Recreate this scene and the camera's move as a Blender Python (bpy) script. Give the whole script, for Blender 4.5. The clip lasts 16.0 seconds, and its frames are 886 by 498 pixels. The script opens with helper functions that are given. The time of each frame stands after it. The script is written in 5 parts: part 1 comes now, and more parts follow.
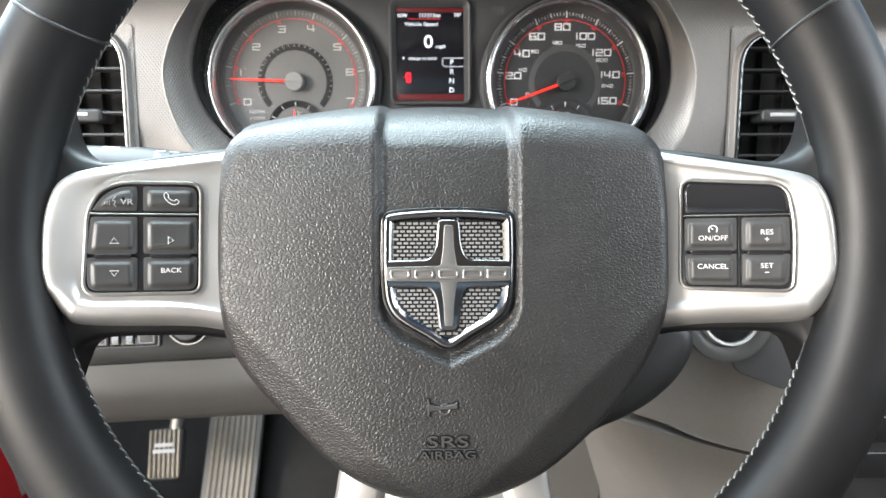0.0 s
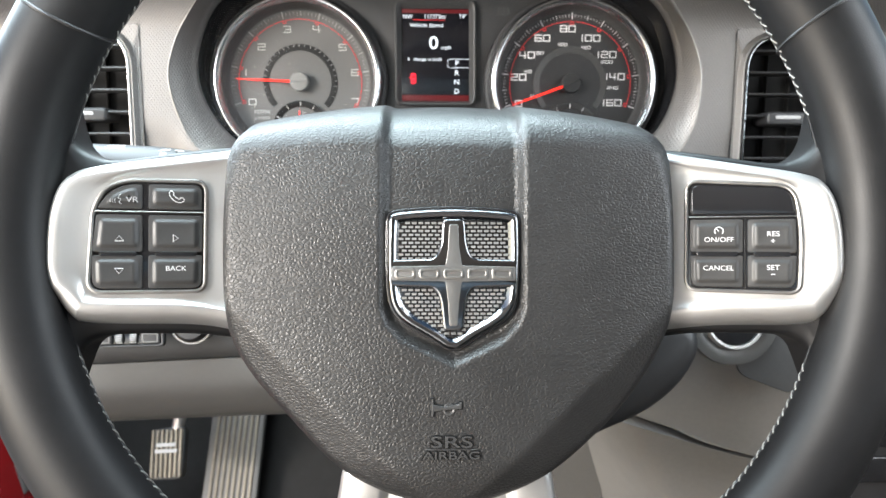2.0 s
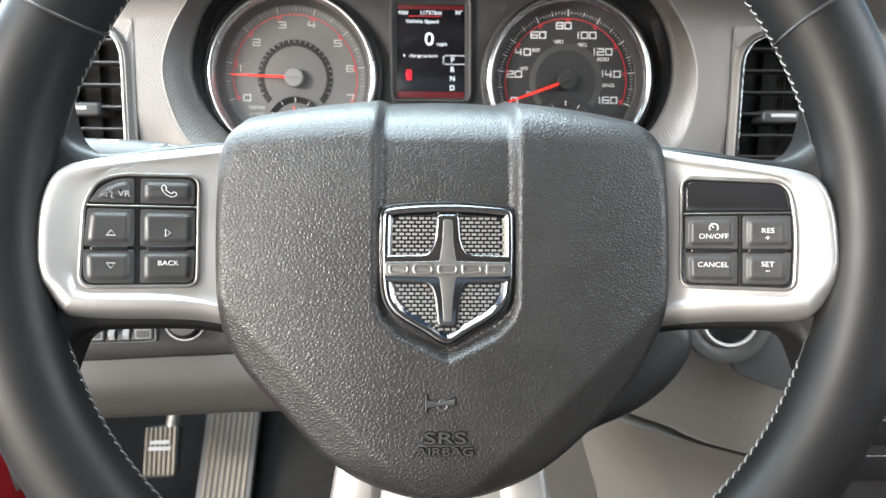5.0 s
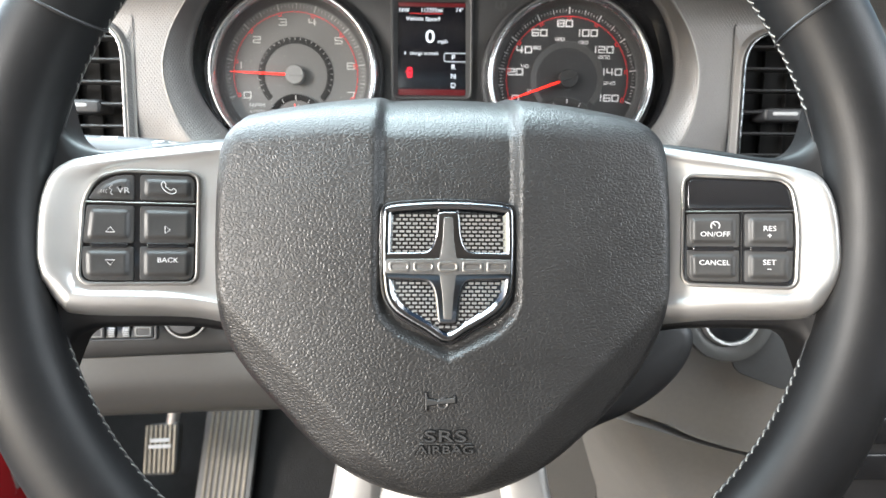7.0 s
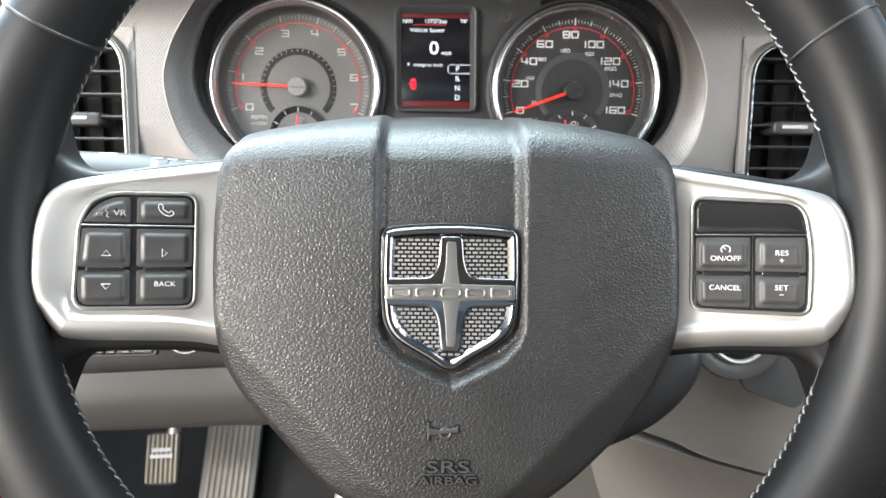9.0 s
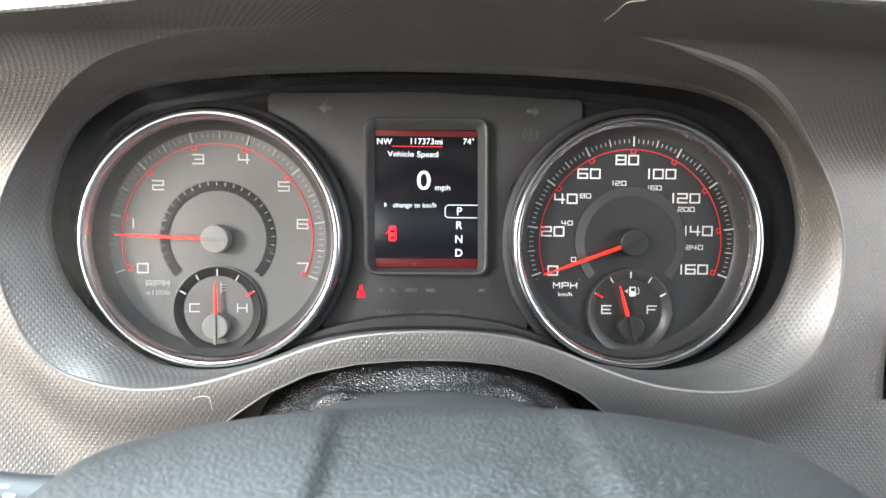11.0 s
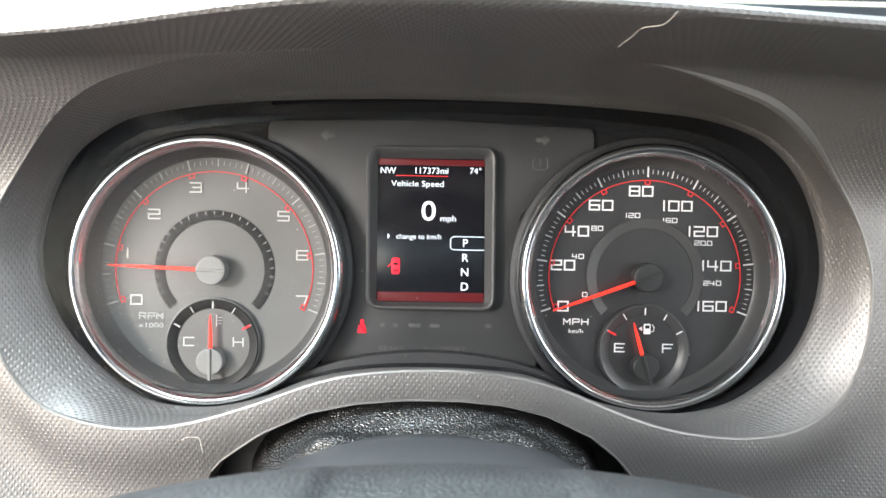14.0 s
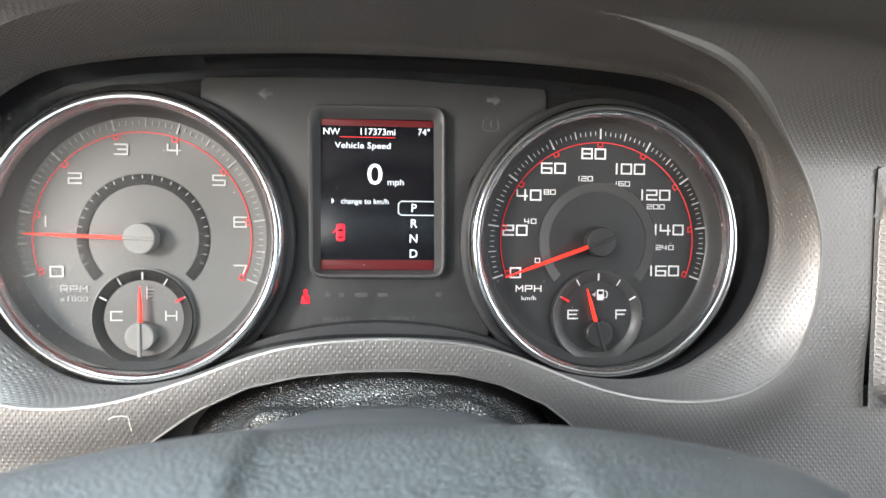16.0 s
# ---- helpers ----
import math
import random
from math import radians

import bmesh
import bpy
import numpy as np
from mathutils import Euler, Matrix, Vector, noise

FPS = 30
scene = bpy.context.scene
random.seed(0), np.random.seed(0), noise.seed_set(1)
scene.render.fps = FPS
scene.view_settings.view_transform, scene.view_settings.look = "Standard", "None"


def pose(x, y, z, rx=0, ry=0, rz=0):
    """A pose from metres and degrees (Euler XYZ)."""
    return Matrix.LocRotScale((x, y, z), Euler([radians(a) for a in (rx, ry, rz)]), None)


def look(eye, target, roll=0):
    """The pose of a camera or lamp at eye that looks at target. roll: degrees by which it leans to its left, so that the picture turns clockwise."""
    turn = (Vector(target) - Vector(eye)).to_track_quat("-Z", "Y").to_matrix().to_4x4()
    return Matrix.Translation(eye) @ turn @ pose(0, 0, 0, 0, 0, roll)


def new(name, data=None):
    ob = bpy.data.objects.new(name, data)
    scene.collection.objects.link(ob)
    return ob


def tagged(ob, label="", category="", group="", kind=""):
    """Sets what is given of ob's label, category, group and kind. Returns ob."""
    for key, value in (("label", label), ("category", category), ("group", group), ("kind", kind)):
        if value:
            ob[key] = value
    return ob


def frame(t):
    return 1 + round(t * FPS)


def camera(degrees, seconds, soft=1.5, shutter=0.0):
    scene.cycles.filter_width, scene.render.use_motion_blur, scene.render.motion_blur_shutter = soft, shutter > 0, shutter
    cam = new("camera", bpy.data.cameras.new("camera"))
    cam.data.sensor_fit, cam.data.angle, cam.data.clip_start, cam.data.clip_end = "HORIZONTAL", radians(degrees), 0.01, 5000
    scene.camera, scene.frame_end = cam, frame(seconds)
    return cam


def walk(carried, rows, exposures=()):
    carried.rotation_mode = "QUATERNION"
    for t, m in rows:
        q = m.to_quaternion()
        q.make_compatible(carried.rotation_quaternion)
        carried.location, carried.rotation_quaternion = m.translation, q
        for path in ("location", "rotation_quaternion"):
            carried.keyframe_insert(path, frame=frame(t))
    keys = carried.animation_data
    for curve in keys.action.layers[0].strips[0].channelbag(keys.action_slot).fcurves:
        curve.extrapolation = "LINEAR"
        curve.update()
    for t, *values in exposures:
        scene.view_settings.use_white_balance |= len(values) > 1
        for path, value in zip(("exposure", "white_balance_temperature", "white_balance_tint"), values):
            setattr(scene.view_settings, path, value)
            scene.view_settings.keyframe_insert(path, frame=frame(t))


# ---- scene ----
cam = camera(68.0, 16.0, soft=1.5)
cam.data.dof.use_dof, cam.data.dof.focus_distance, cam.data.dof.aperture_fstop = True, 0.30, 16.0
# seconds, x, y, z, yaw, pitch, roll
ROWS = [
    (0.0, -0.0046, 0.0867, 0.8968, -1.62, -24.52, 0.39),
    (0.5, -0.0041, 0.0866, 0.8963, -1.59, -24.42, 0.49),
    (1.0, -0.005, 0.0866, 0.8959, -1.56, -24.36, 0.57),
    (1.5, -0.0048, 0.0871, 0.8956, -1.44, -24.31, 0.63),
    (2.0, -0.0056, 0.0867, 0.8955, -1.37, -24.3, 0.66),
    (2.5, -0.0052, 0.0868, 0.8949, -1.38, -24.27, 0.77),
    (3.0, -0.0053, 0.0877, 0.8946, -1.53, -24.21, 0.94),
    (3.5, -0.0039, 0.0875, 0.8953, -1.63, -24.25, 1.0),
    (4.0, -0.0045, 0.0872, 0.895, -1.76, -24.31, 1.03),
    (6.5, -0.0049, 0.0878, 0.8924, -1.75, -24.49, 1.01),
    (7.0, -0.0047, 0.088, 0.8928, -1.7, -24.51, 1.1),
    (7.5, -0.0049, 0.0878, 0.8936, -1.7, -24.5, 1.08),
    (8.0, -0.0046, 0.0871, 0.8936, -1.62, -24.52, 1.13),
    (10.3, -0.0040, 0.2176, 0.9056, -0.99, -22.16, 0.86),
    (10.5, -0.0089, 0.2511, 0.9050, -1.92, -21.48, 1.08),
    (10.7, -0.0097, 0.2734, 0.9094, -2.69, -20.92, 1.39),
    (11.0, -0.0052, 0.2972, 0.9177, -2.42, -20.76, 1.31),
    (11.5, -0.0078, 0.3165, 0.9181, -2.32, -20.48, 1.20),
    (12.0, -0.0056, 0.3188, 0.9168, -1.83, -20.30, 1.22),
    (12.5, -0.0049, 0.3197, 0.9130, -1.57, -19.94, 1.21),
    (13.0, -0.0045, 0.3201, 0.9163, -1.56, -20.15, 1.31),
    (13.5, -0.0062, 0.3172, 0.9129, -1.14, -19.29, 1.32),
    (14.0, -0.0018, 0.3118, 0.9167, -1.35, -18.60, 1.45),
    (14.5, -0.0013, 0.3064, 0.9178, -1.50, -18.65, 1.60),
    (15.0, 0.0009, 0.3108, 0.9115, -1.81, -18.70, 1.80),
    (15.5, -0.0012, 0.3178, 0.9036, -2.71, -18.73, 2.05),
    (16.0, -0.0005, 0.3215, 0.9019, -6.03, -19.49, 2.39),
]
walk(cam, [(t, pose(x, y, z, 90 + p, 0, w) @ pose(0, 0, 0, 0, 0, r)) for t, x, y, z, w, p, r in ROWS],
     exposures=[(0.0, 1.0), (8.2, 1.0), (10.3, 1.0), (11.5, 1.22), (16.0, 1.22)])

# ---- light: bright hazy sky through the windscreen and the open driver's door ----
world = bpy.data.worlds.new("sky")
scene.world = world
world.use_nodes = True
wn = world.node_tree
sky = wn.nodes.new("ShaderNodeTexSky")
sky.sky_type, sky.sun_disc = "NISHITA", False
sky.sun_elevation, sky.sun_rotation = radians(20), radians(231)
wn.links.new(sky.outputs[0], wn.nodes["Background"].inputs[0])
wn.nodes["Background"].inputs[1].default_value = 0.15


def lamp(name, kind, m, energy, colour=(1, 1, 1), **more):
    data = bpy.data.lights.new(name, kind)
    data.energy, data.color = energy, colour
    ob = new(name, data)
    ob.matrix_world = m
    if kind == "AREA":
        data.shape, data.size, data.size_y = "RECTANGLE", more["size"], more["size_y"]
    else:
        data.angle = more["angle"]
    return ob


lamp("sun", "SUN", look((-0.75, -0.60, 0.34), (0, 0, 0)), 3.0, (1.0, 0.97, 0.94), angle=radians(14))
lamp("door_daylight", "AREA", look((-0.60, -0.42, 0.66), (0.30, 0.25, 0.84)), 3.5, (1.0, 0.975, 0.95), size=0.9, size_y=0.8)
lamp("windscreen_daylight", "AREA", look((-0.22, 0.72, 1.12), (-0.05, 0.55, 0.65)), 28.0, (0.77, 0.92, 1.0), size=0.8, size_y=0.95)

lamp("passenger_window_daylight", "AREA", look((0.73, 0.20, 1.05), (0.0, 0.50, 0.85)), 3.2, (0.92, 0.96, 1.0), size=0.45, size_y=0.4)

# ---- materials ----


def material(name, colour, rough=0.5, metal=0.0, vary=0.15, scale=60.0, bump=None, coat=0.0, spec=0.5, fine=None):
    """Principled surface: colour varied at two scales, roughness varied, and a bump of the given kind.
    bump: (kind, cells per metre, strength, millimetres)."""
    m = bpy.data.materials.new(name)
    m.use_nodes = True
    t = m.node_tree
    n, l = t.nodes, t.links
    b = n["Principled BSDF"]
    b.inputs["Roughness"].default_value = rough
    b.inputs["Metallic"].default_value = metal
    b.inputs["Specular IOR Level"].default_value = spec
    b.inputs["Coat Weight"].default_value = coat
    b.inputs["Coat Roughness"].default_value = 0.08
    co = n.new("ShaderNodeTexCoord")
    big = n.new("ShaderNodeTexNoise")
    big.inputs["Scale"].default_value, big.inputs["Detail"].default_value = scale, 4
    l.new(co.outputs["Object"], big.inputs["Vector"])
    small = n.new("ShaderNodeTexNoise")
    small.inputs["Scale"].default_value, small.inputs["Detail"].default_value = fine or scale * 14, 3
    l.new(co.outputs["Object"], small.inputs["Vector"])
    both = n.new("ShaderNodeMath")
    both.operation = "ADD"
    l.new(big.outputs[0], both.inputs[0])
    l.new(small.outputs[0], both.inputs[1])
    ramp = n.new("ShaderNodeMapRange")
    ramp.inputs[1].default_value, ramp.inputs[2].default_value = 0.6, 1.4
    ramp.inputs[3].default_value, ramp.inputs[4].default_value = 1 - vary, 1 + vary
    l.new(both.outputs[0], ramp.inputs[0])
    mul = n.new("ShaderNodeVectorMath")
    mul.operation = "SCALE"
    mul.inputs[0].default_value = colour
    l.new(ramp.outputs[0], mul.inputs["Scale"])
    l.new(mul.outputs[0], b.inputs["Base Color"])
    rr = n.new("ShaderNodeMapRange")
    rr.inputs[1].default_value, rr.inputs[2].default_value = 0.3, 0.7
    rr.inputs[3].default_value, rr.inputs[4].default_value = max(0.02, rough * 0.88), min(1, rough * 1.12)
    l.new(big.outputs[0], rr.inputs[0])
    l.new(rr.outputs[0], b.inputs["Roughness"])
    if bump:
        kind, cells, strength, mm = bump
        if kind == "noise":
            tex = n.new("ShaderNodeTexNoise")
            tex.inputs["Scale"].default_value, tex.inputs["Detail"].default_value = cells, 2
            out = tex.outputs[0]
            l.new(co.outputs["Object"], tex.inputs["Vector"])
        elif kind == "leather":
            lay = n.new("ShaderNodeMapping")
            lay.inputs["Rotation"].default_value, lay.inputs["Scale"].default_value = (0, 0, radians(-32)), (0.88, 1.2, 1.0)
            l.new(co.outputs["Object"], lay.inputs["Vector"])
            warp = n.new("ShaderNodeTexNoise")
            warp.inputs["Scale"].default_value = cells * 0.5
            l.new(co.outputs["Object"], warp.inputs["Vector"])
            add = n.new("ShaderNodeVectorMath")
            add.operation = "MULTIPLY_ADD"
            add.inputs[1].default_value = (0.7 / cells,) * 3
            l.new(warp.outputs["Color"], add.inputs[0])
            l.new(lay.outputs[0], add.inputs[2])
            tex = n.new("ShaderNodeTexVoronoi")
            tex.feature, tex.inputs["Randomness"].default_value = "DISTANCE_TO_EDGE", 1.0
            tex.inputs["Scale"].default_value = cells
            l.new(add.outputs[0], tex.inputs["Vector"])
            soft = n.new("ShaderNodeMapRange")
            soft.interpolation_type = "SMOOTHSTEP"
            soft.inputs[1].default_value, soft.inputs[2].default_value = 0.0, 0.27
            l.new(tex.outputs[0], soft.inputs[0])
            grit = n.new("ShaderNodeTexNoise")
            grit.inputs["Scale"].default_value, grit.inputs["Detail"].default_value = cells * 2.2, 2
            l.new(co.outputs["Object"], grit.inputs["Vector"])
            sum_ = n.new("ShaderNodeMath")
            sum_.operation, sum_.inputs[1].default_value = "MULTIPLY_ADD", 0.07
            l.new(grit.outputs[0], sum_.inputs[0])
            l.new(soft.outputs[0], sum_.inputs[2])
            out = sum_.outputs[0]
        else:  # a woven grain of small raised dashes
            mp = n.new("ShaderNodeVectorMath")
            mp.operation, mp.inputs["Scale"].default_value = "SCALE", cells / 1000
            l.new(co.outputs["UV"], mp.inputs[0])
            split = n.new("ShaderNodeSeparateXYZ")
            l.new(mp.outputs[0], split.inputs[0])
            waves = []
            for axis, turns in ((0, 2 * math.pi), (1, 2 * math.pi * 0.72)):
                times, wave = n.new("ShaderNodeMath"), n.new("ShaderNodeMath")
                times.operation, wave.operation = "MULTIPLY", "SINE"
                times.inputs[1].default_value = turns
                l.new(split.outputs[axis], times.inputs[0])
                l.new(times.outputs[0], wave.inputs[0])
                waves.append(wave)
            inv = n.new("ShaderNodeMath")
            inv.operation = "MULTIPLY"
            for k, wave in enumerate(waves):
                l.new(wave.outputs[0], inv.inputs[k])
            dash_, worn = n.new("ShaderNodeMapRange"), n.new("ShaderNodeMath")
            dash_.interpolation_type = "SMOOTHSTEP"
            dash_.inputs[1].default_value, dash_.inputs[2].default_value = 0.05, 0.75
            l.new(inv.outputs[0], dash_.inputs[0])
            worn.operation = "MULTIPLY"
            l.new(dash_.outputs[0], worn.inputs[0])
            l.new(small.outputs[0], worn.inputs[1])
            out = worn.outputs[0]
        bp = n.new("ShaderNodeBump")
        bp.inputs["Strength"].default_value, bp.inputs["Distance"].default_value = strength, mm / 1000
        l.new(out, bp.inputs["Height"])
        l.new(bp.outputs[0], b.inputs["Normal"])
    return m


def glowing(name, colour, strength, base=0.3):
    m = bpy.data.materials.new(name)
    m.use_nodes = True
    b = m.node_tree.nodes["Principled BSDF"]
    b.inputs["Base Color"].default_value = (*[c * base for c in colour], 1)
    b.inputs["Emission Color"].default_value = (*colour, 1)
    b.inputs["Emission Strength"].default_value = strength
    b.inputs["Roughness"].default_value = 0.4
    return m


def clear(name, tint=(1, 1, 1), ior=1.45, rough=0.02):
    m = bpy.data.materials.new(name)
    m.use_nodes = True
    n, l = m.node_tree.nodes, m.node_tree.links
    n.remove(n["Principled BSDF"])
    see, gloss, mix, fr = (n.new("ShaderNode" + k) for k in ("BsdfTransparent", "BsdfGlossy", "MixShader", "Fresnel"))
    see.inputs[0].default_value = (*tint, 1)
    gloss.inputs["Roughness"].default_value = rough
    fr.inputs[0].default_value = ior
    l.new(fr.outputs[0], mix.inputs[0])
    l.new(see.outputs[0], mix.inputs[1])
    l.new(gloss.outputs[0], mix.inputs[2])
    l.new(mix.outputs[0], n["Material Output"].inputs[0])
    return m


GRAIN = material("grained_black_vinyl", (0.0155, 0.0152, 0.015), 0.42, vary=0.12, scale=30, bump=("leather", 600, 0.48, 0.25))
LEATHER = material("smooth_black_leather", (0.0075, 0.0075, 0.008), 0.44, spec=0.3, vary=0.2, scale=25, bump=("leather", 900, 0.09, 0.15))
# Paler than the trim, so that edge beads paint in its highlights.
GLINT = material("highlight_trim_edge", (0.25, 0.24, 0.23), 0.4, 0.8, vary=0.08, scale=40)
WALL = material("dark_dial_wall", (0.045, 0.045, 0.045), 0.42, 0.0, spec=0.5, vary=0.04)
THREAD = material("pale_grey_thread", (0.23, 0.226, 0.215), 0.7, scale=300)
SATIN = material("satin_silver_paint", (0.56, 0.553, 0.54), 0.44, 0.9, vary=0.03, scale=40, fine=4000)
RINGCHROME = material("satin_chrome", (0.62, 0.635, 0.65), 0.16, 1.0, vary=0.03, scale=60)
CHROME = material("chrome", (0.21, 0.214, 0.22), 0.14, 1.0, vary=0.03, scale=60)
DULLCHROME = material("worn_chrome", (0.36, 0.35, 0.335), 0.34, 1.0, vary=0.12, scale=120)
PEWTER = material("pewter_enamel", (0.15, 0.148, 0.143), 0.34, 0.6, vary=0.06, scale=80)
BUTTON = material("soft_black_button", (0.03, 0.0295, 0.029), 0.46, vary=0.12, scale=80, bump=("noise", 3000, 0.1, 0.1))
GLOSS = material("gloss_black", (0.012, 0.012, 0.013), 0.12, vary=0.1)
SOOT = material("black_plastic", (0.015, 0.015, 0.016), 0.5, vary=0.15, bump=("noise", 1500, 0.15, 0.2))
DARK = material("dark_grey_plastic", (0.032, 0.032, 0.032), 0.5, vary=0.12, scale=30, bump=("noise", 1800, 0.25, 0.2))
PALEGREY = material("pale_grey_moulded_plastic", (0.115, 0.112, 0.107), 0.5, vary=0.08, scale=20, bump=("noise", 1600, 0.25, 0.2))
SHROUD = material("dark_shroud_plastic", (0.05, 0.051, 0.053), 0.34, vary=0.1, scale=30, bump=("noise", 1800, 0.2, 0.2))
GREY = material("grey_moulded_plastic", (0.055, 0.0535, 0.051), 0.38, vary=0.08, scale=20, bump=("noise", 1600, 0.25, 0.2))
WOVEN = material("silver_grey_textured_trim", (0.16, 0.152, 0.146), 0.48, 0.65, vary=0.05, scale=20, fine=700, bump=("weave", 400, 1.0, 0.3))
# Lighter copy of the dial black: sunlight on the rev counter put into its colour.
DIAL_SUNLIT = material("sunlit_matt_dial", (0.085, 0.084, 0.082), 0.42, vary=0.06, scale=50)
DIALBLACK = material("matt_black_dial", (0.016, 0.016, 0.0165), 0.45, vary=0.06, scale=50)
HUBDARK = material("black_needle_hub", (0.02, 0.02, 0.02), 0.4, vary=0.06, scale=90)
DIALBAND = material("dark_sloping_band", (0.04, 0.04, 0.04), 0.4, vary=0.06, scale=50)
DIALDARK = material("black_dial", (0.009, 0.009, 0.009), 0.65, spec=0.3, vary=0.08, scale=50)
PLATE = material("dark_matt_plate", (0.022, 0.022, 0.0225), 0.5, vary=0.05, scale=50)
BLOCKS = material("pewter_blocks", (0.36, 0.355, 0.345), 0.34, 0.7, vary=0.1, scale=300)
MOULDED = material("smooth_moulded_vinyl", (0.03, 0.03, 0.03), 0.4, spec=0.6, vary=0.05)
# Near-black that paints shade: vent depths and the rim round moulded marks.
SHADE = material("painted_shade_black", (0.004, 0.004, 0.004), 0.7, spec=0.2, vary=0.05)
# Lighter copy of the hub: sunlight on the rev counter's needles painted in.
HUB_SUNLIT = material("sunlit_brushed_hub", (0.15, 0.15, 0.146), 0.5, 0.25, vary=0.08, scale=200)
PRINT = material("silver_print", (0.62, 0.62, 0.62), 0.5, vary=0.03)
# Print dimmed for the rev counter, standing in for haze on the lens.
HAZEPRINT = material("haze_dimmed_print", (0.37, 0.37, 0.36), 0.5, vary=0.03)
FAINT = material("grey_print", (0.30, 0.30, 0.30), 0.5, vary=0.03)
UNLIT = material("unlit_lamp_print", (0.048, 0.048, 0.047), 0.5)
WHITE = material("white_print", (0.6, 0.6, 0.6), 0.5, vary=0.03)
BOOT = material("black_leather_boot", (0.009, 0.009, 0.009), 0.33, spec=1.0, vary=0.2, scale=40, bump=("leather", 620, 1.0, 0.45))
CARPET = material("black_carpet", (0.009, 0.0085, 0.008), 0.95, vary=0.5, scale=60, bump=("noise", 900, 1.0, 2.0))
RIBBED = material("scuffed_aluminium", (0.21, 0.18, 0.14), 0.55, 0.2, vary=0.3, scale=25)
RUBBER = material("worn_black_rubber", (0.03, 0.03, 0.03), 0.6, vary=0.3, scale=60)
RED = material("red_car_paint", (0.42, 0.012, 0.015), 0.25, vary=0.05, coat=1.0)
FABRIC = material("pale_warm_headlining", (0.42, 0.37, 0.33), 0.9, vary=0.08, bump=("noise", 900, 0.4, 0.6))
SEAT = material("brown_seat_leather", (0.30, 0.235, 0.20), 0.5, bump=("leather", 500, 0.4, 0.6))
TARMAC = material("pale_tarmac", (0.26, 0.255, 0.245), 0.9, vary=0.3, scale=8, bump=("noise", 200, 0.6, 4.0))
LINT = material("pale_fibre", (0.6, 0.55, 0.48), 0.6)
LENS = clear("clear_cluster_lens", ior=1.22, rough=0.2)
TINTED = clear("tinted_window_glass", (0.85, 0.88, 0.88))
GLASS = clear("windscreen_glass", (0.92, 0.97, 0.95))
LIT_RED = glowing("lit_red_needle", (1.0, 0.022, 0.010), 1.2)
LIT_ARC = glowing("lit_red_line", (0.95, 0.03, 0.035), 0.15, 0.6)
LIT_WHITE = glowing("lit_white_text", (0.85, 0.92, 1.0), 0.7)
LIT_ICON = glowing("lit_red_icon", (1.0, 0.01, 0.03), 0.8)
SCREEN = material("black_display", (0.004, 0.004, 0.006), 0.18, vary=0.02)
LIT_BAND = glowing("lit_dark_red_band", (0.35, 0.005, 0.012), 0.16, 0.05)

# ---- building ----
MM = 0.001


def frame_of(origin, lean):
    """Axes of a face that leans back by that many degrees: right, up along it, and out of it to the driver."""
    s, c = math.sin(radians(lean)), math.cos(radians(lean))
    return Matrix(((1, 0, 0, origin[0]), (0, s, -c, origin[1]), (0, c, s, origin[2]), (0, 0, 0, 1)))


WHEEL = frame_of((0.001, 0.33613, 0.78991), 24.5)
CLUSTER = frame_of((0.0, 0.62, 0.80), 17.0)
PLAIN = Matrix.Identity(4)


def thing(name, m, label, category, group="", kind=""):
    ob = new(name)
    ob.empty_display_size = 0.02
    ob.matrix_world = m
    return tagged(ob, label, category, group, kind)


def lay_uv(bm, place):
    """Lays the mesh out flat, in millimetres, for a grain that must not stretch."""
    uv = bm.loops.layers.uv.new("flat")
    for q in bm.faces:
        for k in q.loops:
            k[uv].uv = place(k.vert)


def part(name, bm, mat, parent, label="", smooth=True, m=None, sharp=38):
    """One mesh, given in millimetres of its parent's frame."""
    me = bpy.data.meshes.new(name)
    bmesh.ops.recalc_face_normals(bm, faces=bm.faces)
    if mat.name == "silver_grey_textured_trim" and not bm.loops.layers.uv:
        lay_uv(bm, lambda v: v.co.xy)
    bmesh.ops.scale(bm, vec=(MM, MM, MM), verts=bm.verts)
    bm.to_mesh(me)
    bm.free()
    if smooth:
        me.shade_smooth()
        me.set_sharp_from_angle(angle=radians(sharp))
    me.materials.append(mat)
    ob = new(name, me)
    if parent is not None:
        ob.parent = parent
    if m is not None:
        ob.matrix_basis = m
    return tagged(ob, label)


def spline(pts, closed=True, per=6):
    """A smooth line through the points."""
    p = [np.array(q, float) for q in pts]
    n, out = len(p), []
    for i in range(n if closed else n - 1):
        a, b, c, d = (p[(i + k) % n] if closed else p[min(max(i + k, 0), n - 1)] for k in (-1, 0, 1, 2))
        for k in range(per):
            t = k / per
            out.append(0.5 * (2 * b + (c - a) * t + (2 * a - 5 * b + 4 * c - d) * t * t + (3 * b - a - 3 * c + d) * t**3))
    if not closed:
        out.append(p[-1])
    return np.array(out)


def rounded(pts, r, seg=5):
    """A closed outline with its corners rounded by r (one number, or one a corner)."""
    n, out = len(pts), []
    rs = r if isinstance(r, (list, tuple)) else [r] * n
    for i in range(n):
        a, b, c = (np.array(pts[(i + k) % n], float) for k in (-1, 0, 1))
        u, v = a - b, c - b
        q = min(rs[i], 0.48 * np.linalg.norm(u), 0.48 * np.linalg.norm(v))
        u, v = b + q * u / np.linalg.norm(u), b + q * v / np.linalg.norm(v)
        for k in range(seg + 1):
            t = k / seg
            out.append((1 - t) ** 2 * u + 2 * t * (1 - t) * b + t * t * v)
    return np.array(out)


